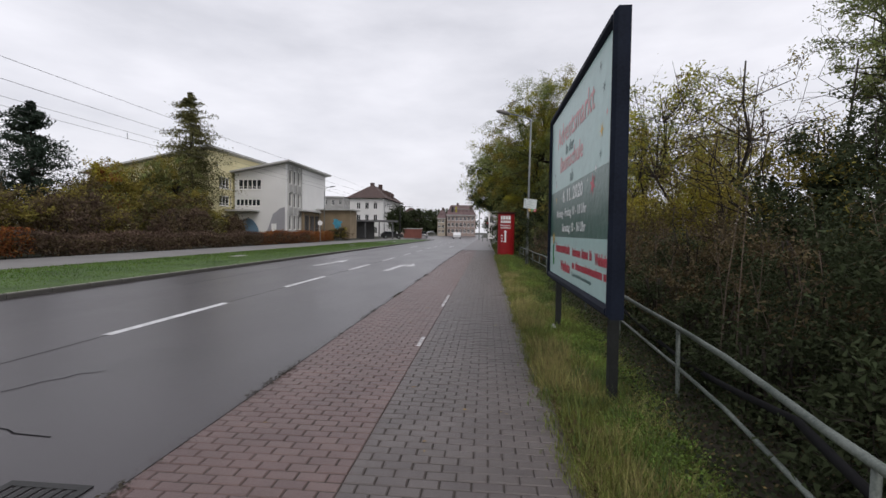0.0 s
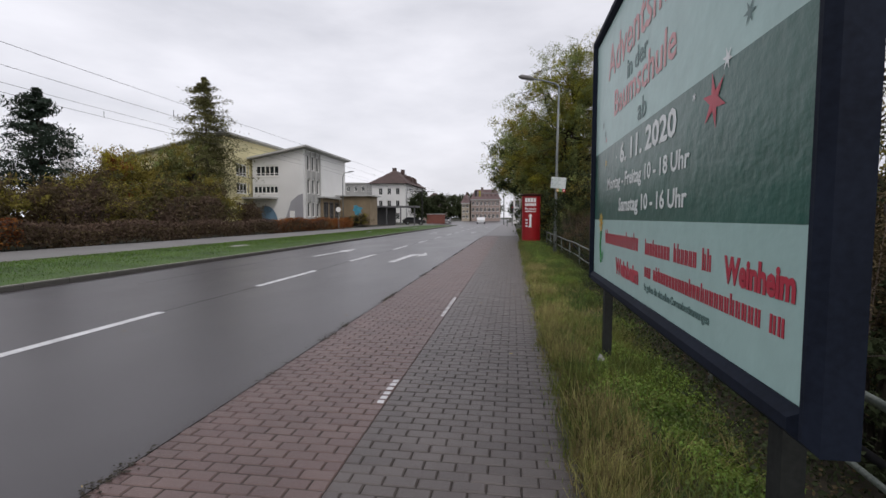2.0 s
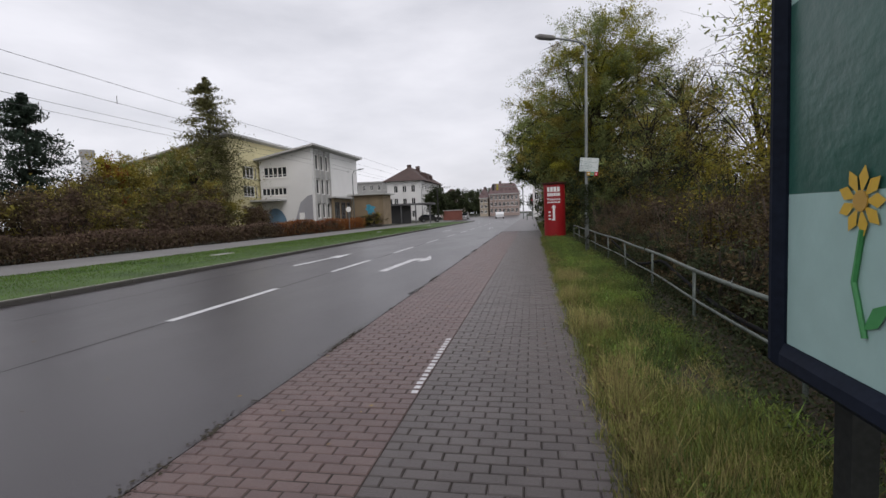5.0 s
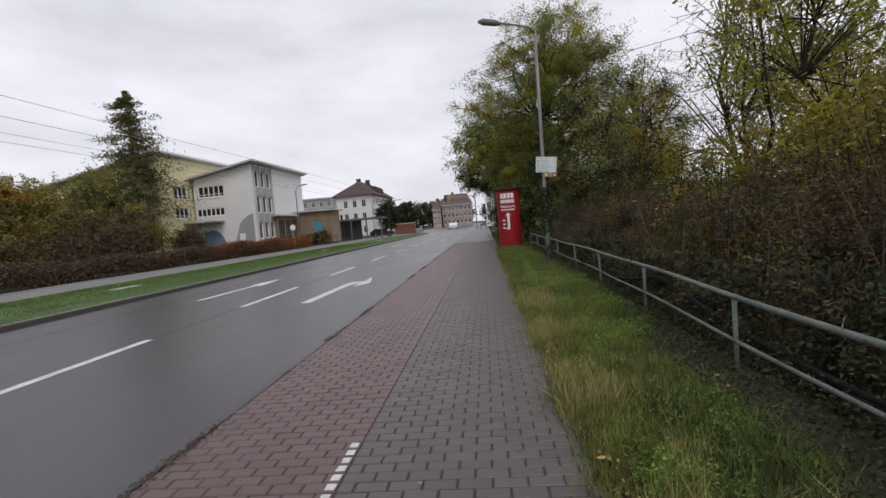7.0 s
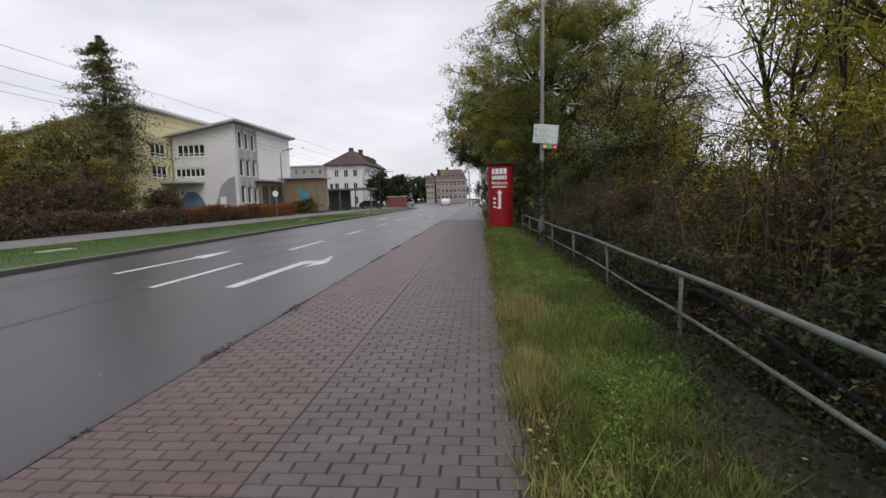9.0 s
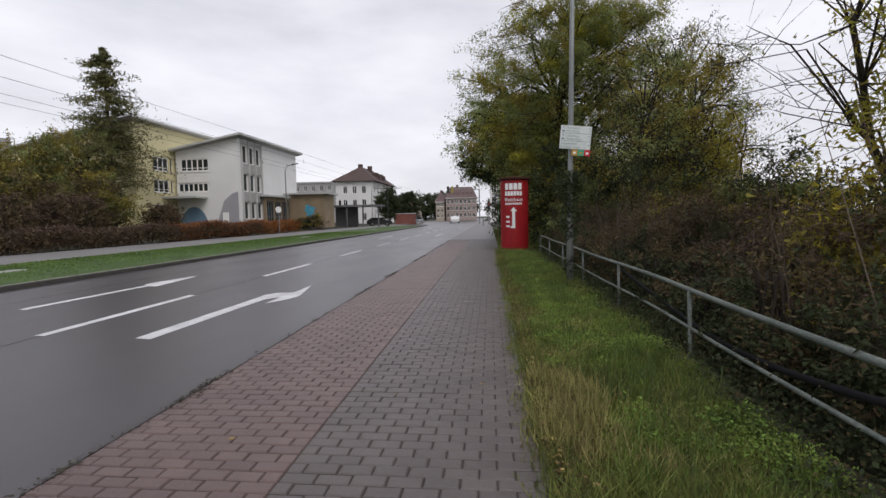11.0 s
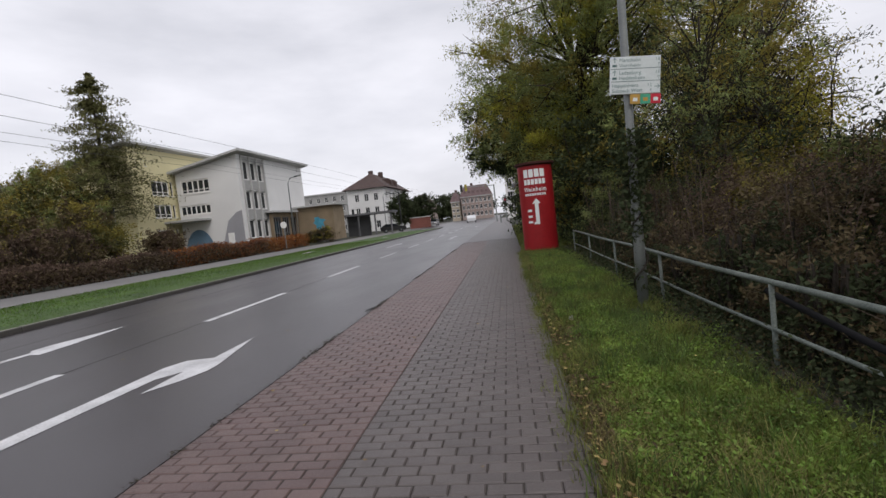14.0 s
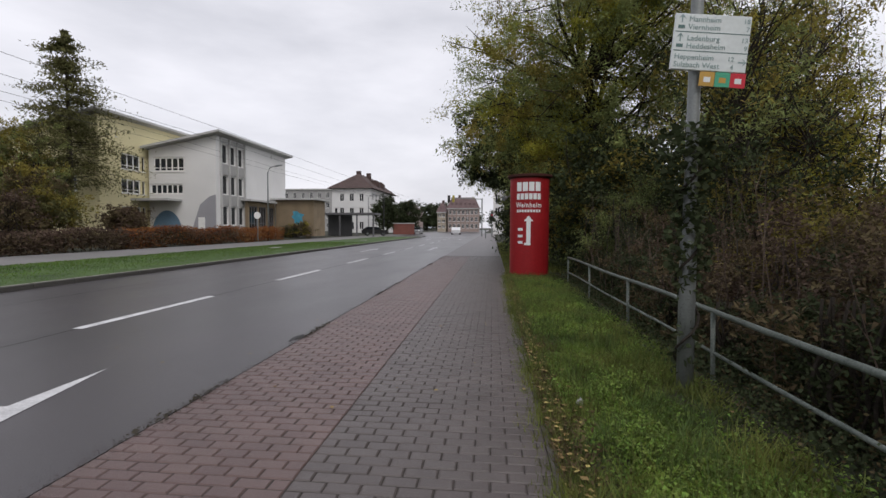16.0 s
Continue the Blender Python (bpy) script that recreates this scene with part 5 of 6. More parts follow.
TREES = (
    ("slender young tree with arching boughs and few leaves", 7.5, 13.1, 7.2, 0.07, [(-0.9, -0.2, 4.6, 1.7, 1.5, 1.1), (-1.9, -0.6, 4.4, 0.9, 0.9, 0.9), (0.6, 0.2, 5.4, 1.2, 1.2, 1.6)], 40, 2400, 0.07, [LEAF_OLIVE, LEAF_BROWN], 0.3),
    ("bare autumn tree with hardly any leaves", 9.6, 13.6, 7.6, 0.06, [(0.3, 0, 5.4, 2.0, 1.7, 2.2)], 24, 300, 0.07, [LEAF_OLIVE], 0.42),
    ("birch-like tree with hanging green leaves", 11.9, 14.5, 10.0, 0.16, [(0, 0, 7.6, 1.9, 1.9, 2.6)], 110, 20000, 0.09, [LEAF_GREEN], 0.34),
    ("open-crowned tree with large yellow-green leaves", 8.5, 19.5, 9.4, 0.07, [(0.1, 0, 6.4, 2.6, 2.4, 2.3), (-1.3, -0.3, 5.4, 1.5, 1.5, 1.1)], 84, 6600, 0.115, [LEAF_LIME, LEAF_GREEN, LEAF_LIME], 0.42),
    ("bare autumn tree with crooked leafless boughs", 8.7, 23.2, 9.0, 0.1, [(-0.6, 0, 6.0, 2.5, 2.3, 2.9)], 34, 160, 0.08, [LEAF_OLIVE], 0.62),
    ("slender autumn tree with lime and olive leaves", 6.9, 29.6, 8.4, 0.11, [(0, 0, 5.2, 1.5, 1.6, 2.0), (-0.5, -0.8, 3.8, 1.4, 1.5, 1.3)], 80, 9000, 0.08, [LEAF_GREEN, LEAF_DARK, LEAF_OLIVE], 0.34),
    ("autumn tree with yellow and green leaves", 8.6, 31.2, 9.0, 0.13, [(0, 0, 5.6, 1.7, 1.9, 2.4), (-0.4, -0.6, 4.2, 1.7, 1.7, 1.5)], 80, 7600, 0.085, [LEAF_YELLOW, LEAF_LIME, LEAF_OLIVE], 0.36),
    ("thin autumn tree with yellow leaves on upright boughs", 8.3, 21.9, 8.0, 0.08, [(0.2, 0, 5.2, 1.2, 1.3, 1.9), (-0.1, -0.2, 3.6, 1.1, 1.2, 1.3)], 54, 4400, 0.105, [LEAF_LIME, LEAF_YELLOW, LEAF_LIME], 0.42),
    ("thin autumn tree with yellow leaves on upright boughs", 10.7, 23.6, 8.4, 0.08, [(0.1, 0, 5.4, 1.4, 1.5, 2.1), (0.2, -0.2, 3.8, 1.4, 1.4, 1.4)], 60, 6000, 0.11, [LEAF_YELLOW, LEAF_LIME, LEAF_LIME], 0.42),
    ("thin autumn tree with yellow leaves on upright boughs", 13.2, 26.2, 8.8, 0.09, [(0, 0, 5.8, 1.6, 1.6, 2.3)], 70, 6400, 0.095, [LEAF_LIME, LEAF_OLIVE], 0.4),
    ("thin autumn tree with yellow leaves on upright boughs", 9.5, 32.3, 8.8, 0.09, [(0, 0, 5.8, 1.6, 1.6, 2.4), (-0.2, -0.4, 4.0, 1.5, 1.5, 1.4)], 80, 8600, 0.09, [LEAF_YELLOW, LEAF_LIME, LEAF_OLIVE], 0.38),
    ("large willow with fine grey-green leaves", 5.4, 37.0, 14.5, 0.28, [(0.2, 0, 8.2, 4.2, 3.4, 4.6), (-2.6, -0.6, 6.2, 2.5, 2.3, 2.9), (1.0, -0.6, 11.0, 2.4, 2.4, 2.6), (2.8, -0.4, 9.0, 2.6, 2.6, 3.2)], 460, 170000, 0.084, [LEAF_GREEN, LEAF_GREEN, LEAF_OLIVE, LEAF_GREEN, LEAF_LIME, LEAF_LIME], 0.42),
    ("broad willow with olive leaves", 9.8, 35.0, 11.0, 0.25, [(0, 0, 6.8, 3.1, 3.1, 3.4), (0.8, -0.8, 4.8, 2.4, 2.2, 2.2)], 220, 40000, 0.085, [LEAF_GREEN, LEAF_DARK, LEAF_OLIVE], 0.38),
    ("dark tree overhanging the footway", 4.2, 45.0, 11.0, 0.3, [(-1.2, 0, 6.2, 3.2, 3.6, 3.0), (-2.2, -0.5, 5.0, 1.9, 2.2, 1.7), (2.0, 0, 6.0, 3.0, 3.0, 3.2)], 280, 80000, 0.14, [LEAF_DARK, LEAF_GREEN, LEAF_DARK], 0.45),
    ("tall green tree behind the willow", 6.4, 56.0, 14.0, 0.3, [(0, 0, 8.0, 4.2, 4.2, 4.6)], 200, 26000, 0.2, [LEAF_GREEN, LEAF_DARK], 0.55),
    ("tall green tree behind the willow", 6.8, 72.0, 12.0, 0.3, [(0, 0, 6.4, 4.2, 4.2, 4.4)], 150, 16000, 0.3, [LEAF_GREEN, LEAF_DARK], 0.6),
)
for i, (x, y, w, h) in enumerate(((7.0, 33.8, 2.2, 5.2), (5.8, 36.0, 2.2, 5.4), (6.2, 34.0, 2.0, 4.4), (9.0, 32.5, 2.2, 4.2), (11.8, 31.0, 2.2, 3.6), (7.0, 39.5, 2.4, 4.8), (10.5, 38.5, 2.6, 4.8), (13.5, 36.0, 2.6, 4.2), (12.9, 24.0, 2.2, 3.6), (12.0, 18.5, 2.2, 3.6), (11.6, 9.0, 2.2, 3.2), (10.2, 5.0, 2.2, 3.4))):
    shrub(130 + i, x, y, w, 2.0, h, [LEAF_DARK, LEAF_DARK, LEAF_OLIVE] if y > 30 else [LEAF_DARK, LEAF_OLIVE, LEAF_BROWN], 15000, 0.105, "tall dark shrub behind the guard rail", clumps=130, spread=0.4)
SAPLINGS = ((8.2, 16.0), (8.9, 17.9), (7.5, 19.9), (10.4, 21.0), (6.9, 30.2), (7.2, 31.2), (7.4, 32.0), (10.2, 31.6))
for i, (x, y) in enumerate(SAPLINGS):
    plant("sapling", "slender upright sapling with yellow-olive autumn leaves", "sapling", (x, y, height_at(x)), [(0, 0, 4.4 + (i % 3) * 0.5, 0.75, 0.75, 1.6), (0.3, 0.2, 3.2, 0.9, 0.9, 1.0)], 40, 4200, 0.075, ([LEAF_YELLOW, LEAF_LIME, LEAF_OLIVE] if i % 3 else [LEAF_OLIVE, LEAF_YELLOW]) if x > 8.8 or y < 25 or y > 31 else [LEAF_OLIVE, LEAF_GREEN], 240 + i, trunk=0.035, spread=0.26, limbs=40, stems=3, droop=0.3, slim=0.4, bare=0.5, group="roadside saplings", corners=3)
for i, (label, x, y, h, r, blobs, clumps, leaves, size, mats, spread) in enumerate(TREES):
    bare_tree = leaves < 1000
    plant("tree", label, "tree", (x, y, height_at(x) if y < 60 else 0), blobs, clumps, leaves, size * 1.1, mats, 200 + i, trunk=r, spread=spread, limbs=min(clumps, 110), droop=0.1 if bare_tree else 0.6, slim=0.38, bare=0.35 if bare_tree else (0.5 if leaves < 6000 else 0.25), group="roadside trees", corners=3, twigs=6 if bare_tree else (7 if leaves > 30000 else 5), wobble=0.2 if bare_tree else (0.17 if leaves < 9000 else 0.11))

# ---- plants on the far side ----
hedge = thing("hedge", "clipped brown and rust-red autumn hedge along the far road", "hedge")
rng = np.random.default_rng(12)
g = Geo()
for i in range(120):
    y = 4 + i * 0.53
    g.tube([(-19.8 + rng.normal() * 0.1, y, -0.1), (-19.9 + rng.normal() * 0.15, y + rng.normal() * 0.1, 1.1)], [0.02, 0.008], 4, cap=False)
part("stems", g, BARK, hedge)


def hedge_part(name, y0, y1, count, mat, label, top=1.15):
    c = np.stack([rng.uniform(-20.5, -19.2, count), rng.uniform(y0, y1, count), rng.uniform(0.0, 1.0, count) ** 0.8 * top], 1)
    c[:, 2] += 0.12 * np.sin(c[:, 1] * 0.9) + rng.normal(size=count) * 0.06
    ob = quads(name, leaf_quads(rng, c, 0.13, 0.2, 0.6, 3), mat, hedge)
    ob["label"] = label


hedge_part("brown_leaves", 22, 58, 26000, HEDGE_BROWN, "dull brown hedge leaves")
hedge_part("red_leaves", 8, 23, 12000, LEAF_RED, "rust-red hedge leaves", 1.25)
hedge_part("orange_leaves", 46, 67, 12000, LEAF_RED, "orange-red hedge leaves", 1.3)
hedge_part("brown_undergrowth", 6, 60, 14000, LEAF_BROWN, "brown hedge leaves", 0.9)
conifer("pine_tree", "dark green pine tree behind the hedge", "tree", (-34.0, 37.0, 0.3), 11.0, 3.5, 14000, 0.28, NEEDLE, 301, start=0.14, power=0.55, tiers=15, upward=0.35)
conifer("larch_tree", "slender pointed conifer with yellowing green needles", "tree", (-33.9, 57.2, 0.3), 17.7, 5.0, 17000, 0.27, LARCH, 302, start=0.26, power=0.58, tiers=24, upward=-0.25)
plant("tree", "broad yellow-green tree before the pointed conifer", "tree", (-33.3, 53.2, 0.3), [(0, 0, 6.6, 3.0, 3.0, 3.0), (-0.4, 0, 4.2, 3.4, 3.2, 2.4)], 120, 17000, 0.17, [LEAF_GREEN, LARCH, LEAF_OLIVE], 303, trunk=0.2, spread=0.42, limbs=90, droop=0.6, slim=0.42, group="trees before the school", corners=3)
for i, (x, y, h) in enumerate(((-34.5, 29.5, 6.6), (-33.0, 25.0, 6.0), (-31.0, 20.5, 6.0), (-38.0, 34.0, 6.4))):
    plant("tree", "dark green garden tree behind the hedge", "tree", (x, y, 0.3), [(0, 0, h * 0.55, 2.4, 2.4, h * 0.42)], 110, 11000, 0.2, [LEAF_DARK, NEEDLE, LEAF_GREEN], 310 + i, trunk=0.16, spread=0.45, limbs=50, droop=0.4, slim=0.5, group="trees before the school", corners=3)
LEFT = ((-33.6, 49.8, 2.5, 2.6, 8.6, [LEAF_GREEN, LEAF_OLIVE, LARCH]), (-33.9, 46.4, 2.5, 2.6, 7.9, [LEAF_OLIVE, LEAF_GREEN, LEAF_OLIVE]), (-33.0, 43.0, 2.3, 2.6, 7.0, [LEAF_OLIVE, LEAF_RED, LEAF_OLIVE, LEAF_YELLOW]), (-31.2, 39.0, 2.4, 2.6, 5.4, [LEAF_OLIVE, LEAF_BROWN, LARCH]), (-27.0, 42.0, 2.4, 3.0, 4.4, [LEAF_OLIVE, LEAF_BROWN, LARCH]), (-27.5, 48.0, 2.6, 3.0, 5.0, [LEAF_OLIVE, LARCH, LEAF_BROWN]),
        (-28.0, 34.0, 2.4, 2.8, 3.8, [LEAF_BROWN, LEAF_OLIVE]), (-23.5, 24.0, 2.2, 3.0, 3.6, [LEAF_BROWN, LEAF_OLIVE]), (-24.5, 18.0, 2.2, 3.0, 4.6, [LEAF_DARK, LARCH]), (-26.0, 12.0, 2.4, 3.0, 5.2, [LEAF_DARK, LEAF_GREEN]), (-28.7, 57.0, 1.3, 1.5, 2.3, [LEAF_BROWN, HEDGE_BROWN]))
for i, (x, y, w, d, h, mats) in enumerate(LEFT):
    shrub(320 + i, x, y, w, d, h, mats, 16000, 0.18, "large autumn bush behind the hedge", clumps=140, spread=0.5, group="bushes behind the hedge")
for i in range(12):
    shrub(350 + i, -22.4 - (i % 3) * 0.9, 8 + i * 3.2, 1.4, 1.8, 2.6 + (i % 4) * 0.3, [LEAF_BROWN, HEDGE_BROWN] if i % 4 else [LEAF_BROWN, LEAF_OLIVE], 4000, 0.15, "brown undergrowth bush behind the hedge", clumps=60, spread=0.35, group="bushes behind the hedge")
shrub(380, -21.6, 75.6, 2.4, 0.9, 1.9, [LEAF_BROWN, LEAF_DARK, LEAF_OLIVE], 7000, 0.12, "clipped dark bush before the low annexe", clumps=50, group="garden bushes")
for i, (x, y, w, h) in enumerate(((-18.8, 113, 2.6, 7.6), (-15.2, 118, 2.8, 7.0))):
    plant("tree", "dark dense garden tree before the villa", "tree", (x, y, 0), [(0, 0, h * 0.55, w, w, h * 0.42)], 120, 9000, 0.35, [LEAF_DARK], 390 + i, trunk=0.25, spread=0.6, limbs=50, corners=3, group="garden trees")
for i, (x, y, w, h) in enumerate(((-27, 230, 6, 12), (-22, 240, 6, 13), (-19, 250, 5, 14), (-10, 262, 8, 12), (8, 240, 8, 14), (-45, 235, 9, 13))):
    plant("tree", "distant dark tree beyond the houses", "tree", (x, y, 0), [(0, 0, h * 0.5, w, w, h * 0.45)], 120, 6000, 0.8, [LEAF_DARK], 400 + i, trunk=0.4, spread=1.1, limbs=40, corners=3, group="distant trees")

# ivy on the lamp post
rng = np.random.default_rng(77)
n = 1700
zc = 0.05 + 2.1 * rng.uniform(0, 1, n) ** 0.55
wide = 0.06 + 0.02 * zc + 0.06 * np.exp(-((zc - 1.75) / 0.35) ** 2) + 0.04 * np.sin(zc * 7)
a = rng.uniform(0, 2 * math.pi, n)
c = np.stack([LX + np.cos(a) * wide * rng.uniform(0.4, 1.7, n), LY + np.sin(a) * wide * rng.uniform(0.5, 1.2, n), zc], 1)
ivy = tagged(new("ivy"), "dark ivy climbing round the lamp post", "ivy")
quads("leaves", leaf_quads(rng, c, 0.06, 0.3, 0.8), LEAF_DARK, ivy)
part("vine", Geo().tube([(LX + 0.09 * math.cos(t * 2.2), LY + 0.09 * math.sin(t * 2.2), t * 0.22) for t in np.linspace(0, 9, 30)], 0.012, 5), BARK, ivy)


# ---- grass and fallen leaves ----
def blades(name, label, x0, x1, y0, y1, count, h, mat, seed, lean=0.45, ground_z=0.0, keep=None, width=0.006, uneven=0.0):
    r = np.random.default_rng(seed)
    p = np.stack([r.uniform(x0, x1, count), r.uniform(y0, y1, count)], 1)
    if keep is not None:
        p = p[keep(p, r)]
    n = len(p)
    hh = h * r.uniform(0.45, 1.3, n) * (1.0 + uneven * np.array([noise.noise((x * 2.3, y * 1.7, seed)) + 0.6 * noise.noise((x * 6.0, y * 5.0, seed)) for x, y in p]) if uneven else 1.0)
    hh = np.maximum(hh, 0.15 * h)
    d = r.uniform(0, 2 * math.pi, n)
    t = r.uniform(0, 2 * math.pi, n)
    le = hh * lean * r.uniform(0.2, 1.6, n)
    base = np.stack([p[:, 0], p[:, 1], np.full(n, ground_z)], 1)
    side = np.stack([np.cos(d), np.sin(d), np.zeros(n)], 1) * (width * r.uniform(0.6, 1.5, n))[:, None]
    tip = base + np.stack([np.cos(t) * le, np.sin(t) * le, hh], 1)
    v = np.stack([base - side, base + side, tip], 1)
    ob = quads(name, v, mat)
    return tagged(ob, label, "grass", kind="stuff")


def clumped(scale, limit, shift=0.0):
    def keep(p, r):
        free = np.array([rail_x(y) - (0.28 if y < 16 else 0.14) for _, y in p]) + r.normal(size=len(p)) * 0.09 > p[:, 0]
        f = np.array([noise.noise((x * scale, y * scale * 0.6, shift)) for x, y in p])
        return (f + r.normal(size=len(p)) * 0.12 > limit) & free
    return keep


def tufts(name, label, centres, per, h, mat, seed, width=0.0028, foot=0.07):
    """Upright blades, taller towards the middle of each tuft."""
    r = np.random.default_rng(seed)
    centres = centres[np.array([rail_x(y) - (0.42 if y < 16 else 0.22) for y in centres[:, 1]]) > centres[:, 0]]
    size = np.repeat(r.uniform(0.5, 1.3, len(centres)), per)
    n = len(size)
    a, d = r.uniform(0, 2 * math.pi, n), r.uniform(0, 2 * math.pi, n)
    off = r.normal(size=(n, 2)) * foot
    near = np.exp(-0.5 * (off ** 2).sum(1) / foot ** 2)
    base = np.column_stack([np.repeat(centres, per, 0) + off, np.full(n, -0.01)])
    hh = h * size * (0.45 + 0.75 * near) * r.uniform(0.5, 1.1, n)
    le = hh * np.abs(r.normal(size=n)) * 0.5
    side = np.stack([np.cos(d), np.sin(d), np.zeros(n)], 1) * (width * r.uniform(0.6, 1.5, n))[:, None]
    tip = base + np.stack([np.cos(a) * le, np.sin(a) * le, hh], 1)
    return tagged(quads(name, np.stack([base - side, base + side, tip], 1), mat), label, "grass", kind="stuff")


def scatter(seed, n, x0, x1, y0, y1, edge=False, scale=0.0, limit=0.0):
    r = np.random.default_rng(seed)
    x = x0 + np.abs(r.normal(size=n)) * (x1 - x0) * 0.45 if edge else r.uniform(x0, x1, n)
    p = np.stack([x, r.uniform(y0, y1, n)], 1)
    if scale:
        p = p[np.array([noise.noise((u * scale, v * scale * 0.7, seed)) for u, v in p]) + r.normal(size=len(p)) * 0.1 > limit]
    return p


blades("verge_grass", "mixed green grass of the verge beside the footway", 2.5, 4.1, 1.5, 34, 150000, 0.075, GRASS, 501, lean=0.8, keep=clumped(0.9, -0.14), width=0.0042, uneven=1.3)
blades("deep_undergrass", "short dark green grass between the lighter patches", 2.5, 4.1, 1.5, 34, 110000, 0.06, GRASS_DEEP, 512, lean=0.9, keep=clumped(1.3, -0.05, 4.0), width=0.004, uneven=1.2)
blades("dry_undergrass", "short dry grass between the green patches", 2.5, 3.5, 1.5, 22, 60000, 0.07, GRASS_DRY, 511, lean=1.0, keep=clumped(1.2, 0.05, 9.0), width=0.003, uneven=1.0)
blades("lush_grass", "fresh green low growth in the verge", 2.85, 4.0, 9, 31, 120000, 0.06, GRASS_LUSH, 502, lean=1.0, keep=clumped(1.1, 0.08), width=0.005, uneven=1.3)
tufts("straw_tufts", "straw-coloured grass tufts along the footway's edge", scatter(521, 1500, 2.5, 3.0, 2, 18.5, True, 1.5, 0.02), 30, 0.2, GRASS_DRY, 522, 0.0038)
tufts("green_tufts", "long green grass tufts under the billboard", scatter(523, 1300, 2.52, 3.7, 2, 16, False, 1.4, 0.1), 30, 0.17, GRASS, 524, 0.0046)
tufts("dark_tufts", "long dark green grass tufts in the verge", scatter(529, 2200, 2.52, 3.8, 2, 33, False, 1.4, 0.06), 30, 0.17, GRASS_DEEP, 530, 0.0052, 0.1)
tufts("edge_tufts", "dark green grass tufts leaning over the edging", scatter(525, 800, 2.44, 2.8, 2, 33, True), 40, 0.13, GRASS, 526, 0.003)
tufts("late_tufts", "soft green grass tufts between the clover", scatter(527, 1500, 2.55, 3.8, 14, 33, False, 1.2, 0.05), 34, 0.15, GRASS, 528, 0.0045, 0.1)
blades("far_verge_grass", "green grass of the verge farther on", 2.52, 4.4, 34, 60, 16000, 0.11, GRASS, 505, width=0.008)
blades("lawn_blades", "short mown grass blades on the strip", -13.6, -7.75, 8, 60, 70000, 0.045, LAWN_BLADE, 506, ground_z=0.045, width=0.012)
r = np.random.default_rng(507)
wd = np.stack([r.uniform(2.65, 4.05, 600000), r.uniform(4, 32, 600000)], 1)
wd = wd[clumped(1.2, 0.05, 1.5)(wd, r)]
wd = np.column_stack([wd, 0.012 + np.abs(r.normal(size=len(wd))) * 0.03 * np.array([1.0 + 1.4 * max(-0.6, noise.noise((x * 3.1, y * 2.4, 5.0))) for x, y in wd])])
tagged(quads("clover", leaf_quads(r, wd, 0.019, 0.0, 0.8, 3), GRASS_LUSH), "low clover-like weeds spreading in the verge", "weeds", kind="stuff")
th = np.stack([2.49 + np.abs(r.normal(size=22000)) * 0.16, r.uniform(3, 33, 22000), r.uniform(0.0, 0.05, 22000)], 1)
tagged(quads("dead_thatch", leaf_quads(r, th, 0.045, 0.0, 0.35, 3), LEAF_BROWN), "brown dead stalks and leaves along the verge's edge", "leaf litter", kind="stuff")
r = np.random.default_rng(508)
gl = np.stack([rng.uniform(2.9, 5.0, 120000), rng.uniform(1.5, 33, 120000), np.zeros(120000)], 1)
gl = gl[gl[:, 0] > np.array([rail_x(y) - (0.5 if y < 16 else 0.34) for y in gl[:, 1]]) + np.abs(rng.normal(size=120000)) * 0.14]
gl[:, 2] = np.array([max(height_at(x), -0.4) if x > 4.05 else -0.01 for x in gl[:, 0]]) + np.abs(r.normal(size=len(gl))) * np.where(gl[:, 0] > 3.9, 0.16, 0.07)
tagged(quads("ground_ivy", leaf_quads(r, np.concatenate([gl[::2], gl[1::4]]), 0.034, 0.1, 0.7), LEAF_DARK), "dark ivy and weeds creeping under the guard rail", "ground cover", kind="stuff")
tagged(quads("leaf_litter", leaf_quads(r, gl[3::4], 0.022, 0.1, 0.7), LEAF_BROWN), "brown leaf litter under the guard rail", "leaf litter", kind="stuff")
r = np.random.default_rng(510)
n = 2300
lx = np.concatenate([2.5 + np.abs(r.normal(size=n)) * 0.1, r.uniform(2.5, 4.0, 120), r.uniform(-0.2, 2.4, 90)])
ly = np.concatenate([6 + 28 * r.uniform(0, 1, n) ** 0.6, r.uniform(4, 34, 120), r.uniform(5, 34, 90)])
lz = np.where(lx > 2.5, r.uniform(0.01, 0.07, len(lx)), 0.012)
q = leaf_quads(r, np.stack([lx, ly, lz], 1), 0.04 * r.uniform(0.6, 1.3, len(lx)), 0, 0.8)
q[:, :, 2] = lz[:, None] + (q[:, :, 2] - lz[:, None]) * 0.15
litter = quads("fallen_leaves", q, LITTER)
tagged(litter, "yellow fallen leaves along the footway's edge", "fallen leaves", kind="stuff")
crumbs = leaf_quads(r, np.stack([r.uniform(-8, -0.3, 70), r.uniform(5, 40, 70), np.full(70, 0.012)], 1), 0.04, 0, 0.8)
crumbs[:, :, 2] = 0.012 + (crumbs[:, :, 2] - 0.012) * 0.1
tagged(quads("road_litter", crumbs, LITTER), "single pale leaves lying on the asphalt", "fallen leaves", kind="stuff")

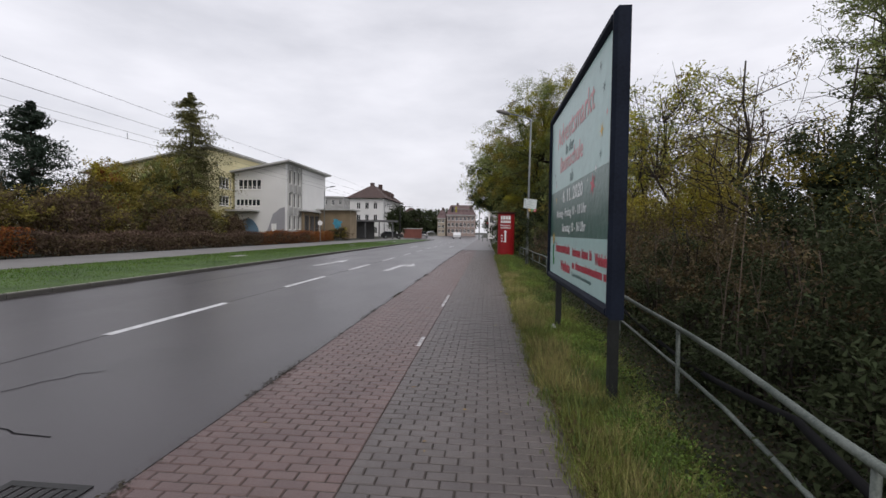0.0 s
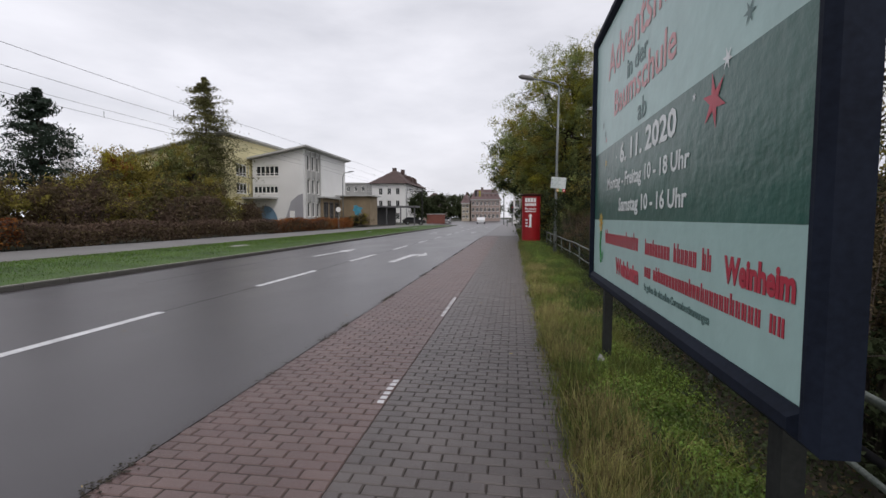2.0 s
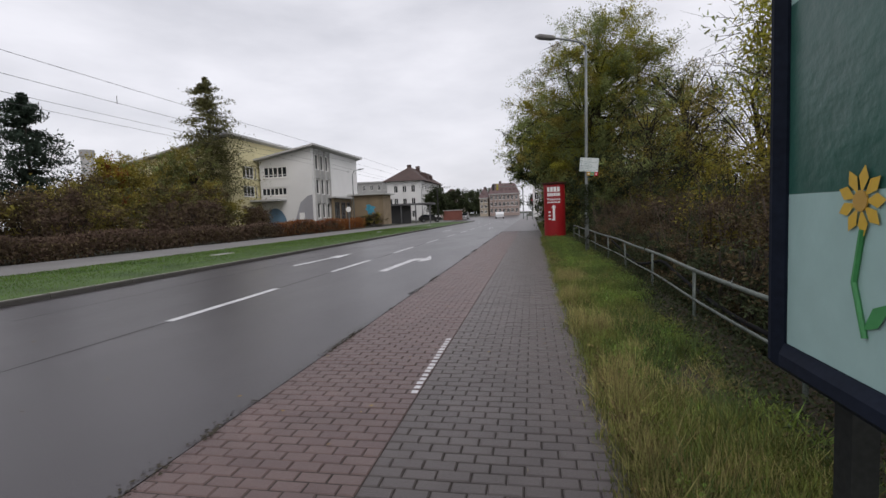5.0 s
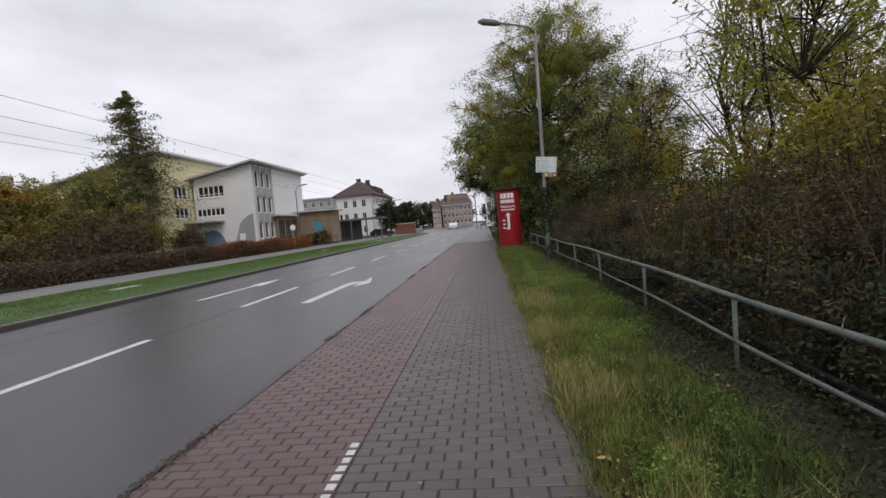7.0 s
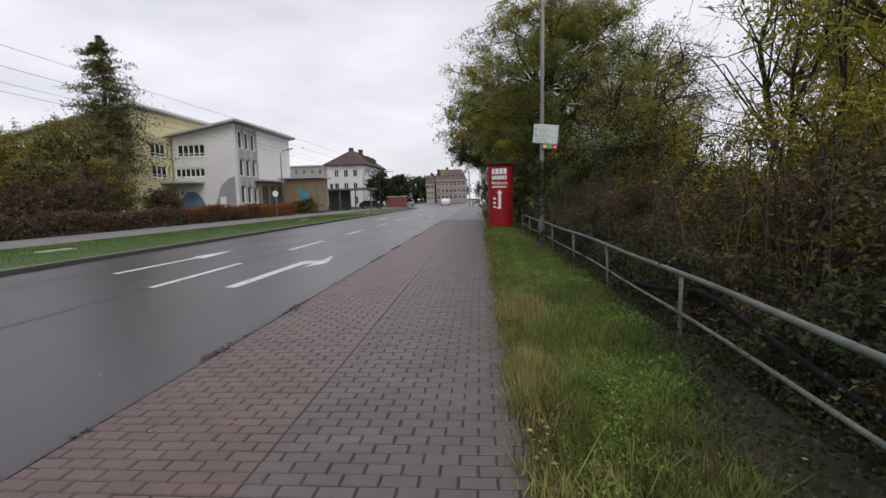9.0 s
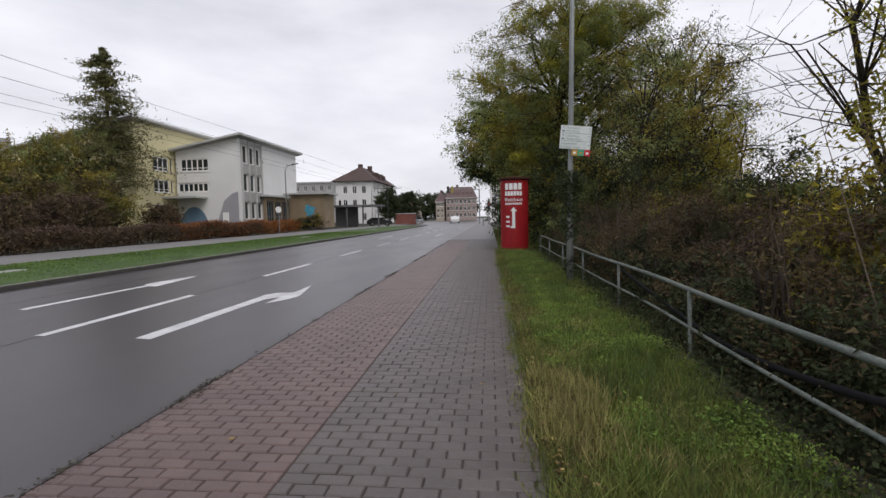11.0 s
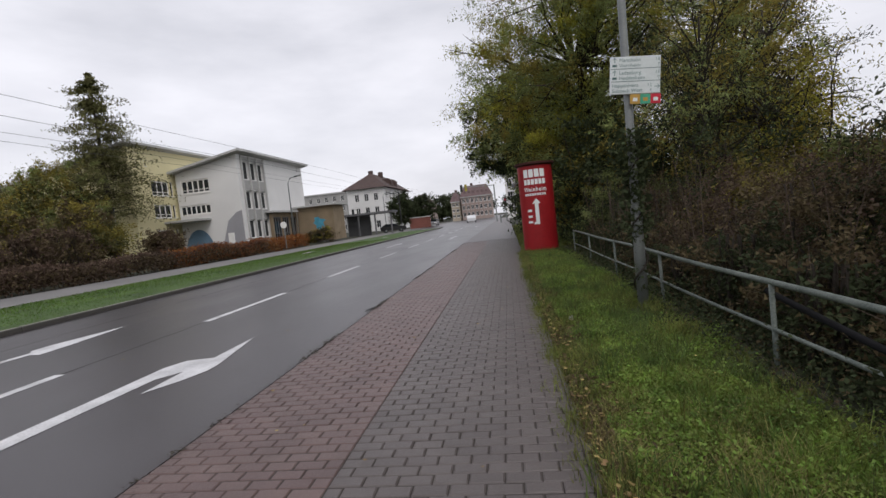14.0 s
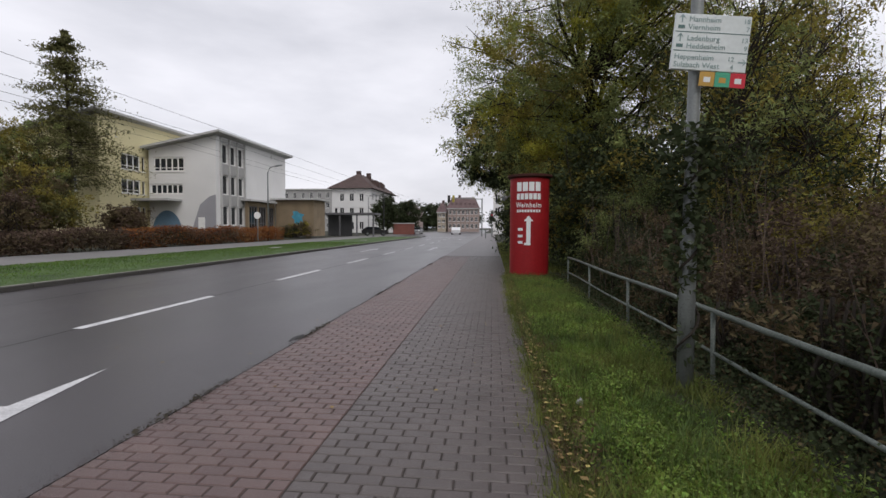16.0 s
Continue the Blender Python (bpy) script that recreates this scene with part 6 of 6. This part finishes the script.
r = np.random.default_rng(541)
dy = r.uniform(2, 42, 9000)
dx = -0.11 + r.normal(size=9000) * 0.03
keep = np.array([noise.noise((y * 0.8, 3.0, 1.0)) + 0.5 * noise.noise((y * 4.0, 9.0, 1.0)) for y in dy]) + r.normal(size=9000) * 0.15 > 0.2
dirt = leaf_quads(r, np.stack([dx[keep], dy[keep], np.full(keep.sum(), 0.007)], 1), 0.03, 0, 0.8)
dirt[:, :, 2] = 0.007 + (dirt[:, :, 2] - 0.007) * 0.25
fine = np.stack([-0.11 + r.normal(size=12000) * 0.04, r.uniform(2, 42, 12000), np.full(12000, 0.004)], 1)
grit = leaf_quads(r, fine, 0.011, 0, 0.9)
grit[:, :, 2] = 0.004 + np.abs(grit[:, :, 2] - 0.004) * 0.2
tagged(quads("edge_grit", grit, GRIT), "fine sandy grit along the asphalt's edge", "grit", kind="stuff")
tagged(quads("edge_dirt", dirt, SOIL), "dark dirt and moss in the joint between asphalt and paving", "dirt", kind="stuff")

# ---- paving stones ----
SX, SY = 0.186, 0.097
pave = thing("pavement", "red and grey concrete block paving of the footway", "pavement", kind="structure")


def stone_geo(w, d):
    c = 0.007
    return [(0.003, 0.003, -0.06), (w - 0.003, 0.003, -0.06), (w - 0.003, d - 0.003, -0.06), (0.003, d - 0.003, -0.06), (0.003, 0.003, -c), (w - 0.003, 0.003, -c), (w - 0.003, d - 0.003, -c), (0.003, d - 0.003, -c), (0.003 + c, 0.003 + c, 0), (w - 0.003 - c, 0.003 + c, 0), (w - 0.003 - c, d - 0.003 - c, 0), (0.003 + c, d - 0.003 - c, 0)]


STONE_F = [(i, (i + 1) % 4, (i + 1) % 4 + 4, i + 4) for i in range(4)] + [(i + 4, (i + 1) % 4 + 4, (i + 1) % 4 + 8, i + 8) for i in range(4)] + [(8, 9, 10, 11)]
MARKS = ((8.33, 8.95), (11.7, 13.35))
r = random.Random(8)
rest = {"grey": Geo(), "red": Geo(), "white": Geo()}
shared = {}
made = 0
row = 0
y = -6.0
while y < 42 - SY:
    for kind, xa, xb in (("red", -0.11, 1.11), ("grey", 1.11, 2.465)):
        x = xa
        first = SX if row % 2 == 0 else SX / 2
        while x < xb - 0.02:
            w = min(first, xb - x)
            first = SX
            if xb - x - w < 0.03:
                w = xb - x
            painted = kind == "red" and x + w > xb - 0.02 and any(a <= y + SY / 2 <= b for a, b in MARKS)
            z = r.uniform(-0.003, 0.002)
            if 11.6 <= y < 13.9:
                key = (kind, round(w, 3))
                if key not in shared:
                    gg = Geo()
                    gg.add(stone_geo(w, SY), STONE_F)
                    shared[key] = mesh_of("paving_stone", gg, GREY_PIECE if kind == "grey" else RED_PIECE)
                s = new("paving_stone", shared[key])
                s.parent = pave
                s.location = (x, y, z)
                made += 1
            else:
                rest[kind].add([(x + px, y + py, z + pz) for px, py, pz in stone_geo(w, SY)], STONE_F)
            if painted:
                rest["white"].add([(xb - 0.075 + r.uniform(-0.004, 0.004) + px, y + 0.011 + py, z + pz + 0.002) for px, py, pz in stone_geo(0.069, SY - 0.02)], STONE_F)
            x += w
    row += 1
    y += SY
for kind, m, label in (("red", RED_STONE, "red concrete paving stones"), ("grey", GREY_STONE, "grey concrete paving stones"), ("white", ROAD_WHITE, "white painted paving stones")):
    ob = part(kind + "_paving_stones", rest[kind], m, pave, label)
    ob["kind"] = "stuff"

# ---- scraps in the verge ----
def scrap(x, y, z, size, seed, label):
    """A crumpled piece of film or paper."""
    r = random.Random(seed)
    g = Geo()
    n = 7
    ring = [(x + math.cos(k * 2 * math.pi / n) * size * r.uniform(0.5, 1.2), y + math.sin(k * 2 * math.pi / n) * size * r.uniform(0.5, 1.2), z + r.uniform(-0.01, 0.03)) for k in range(n)]
    top = [(x + (a - x) * 0.45, y + (b - y) * 0.45, z + r.uniform(0.02, 0.05)) for a, b, _ in ring]
    base = [(a, b, z - 0.02) for a, b, _ in ring]
    g.add(base + ring + top + [(x, y, z + 0.03)], [tuple(range(n - 1, -1, -1))] + [(i, (i + 1) % n, n + (i + 1) % n, n + i) for i in range(n)] + [(n + i, n + (i + 1) % n, 2 * n + (i + 1) % n, 2 * n + i) for i in range(n)] + [(2 * n + i, 2 * n + (i + 1) % n, 3 * n) for i in range(n)])
    solid("scrap", g, CONCRETE, label, "litter", "litter in the verge")


scrap(2.78, 23.4, 0.04, 0.035, 1, "crumpled pale plastic scrap lying in the grass")
scrap(2.93, 9.6, 0.07, 0.035, 2, "small white paper scrap lying in the grass")
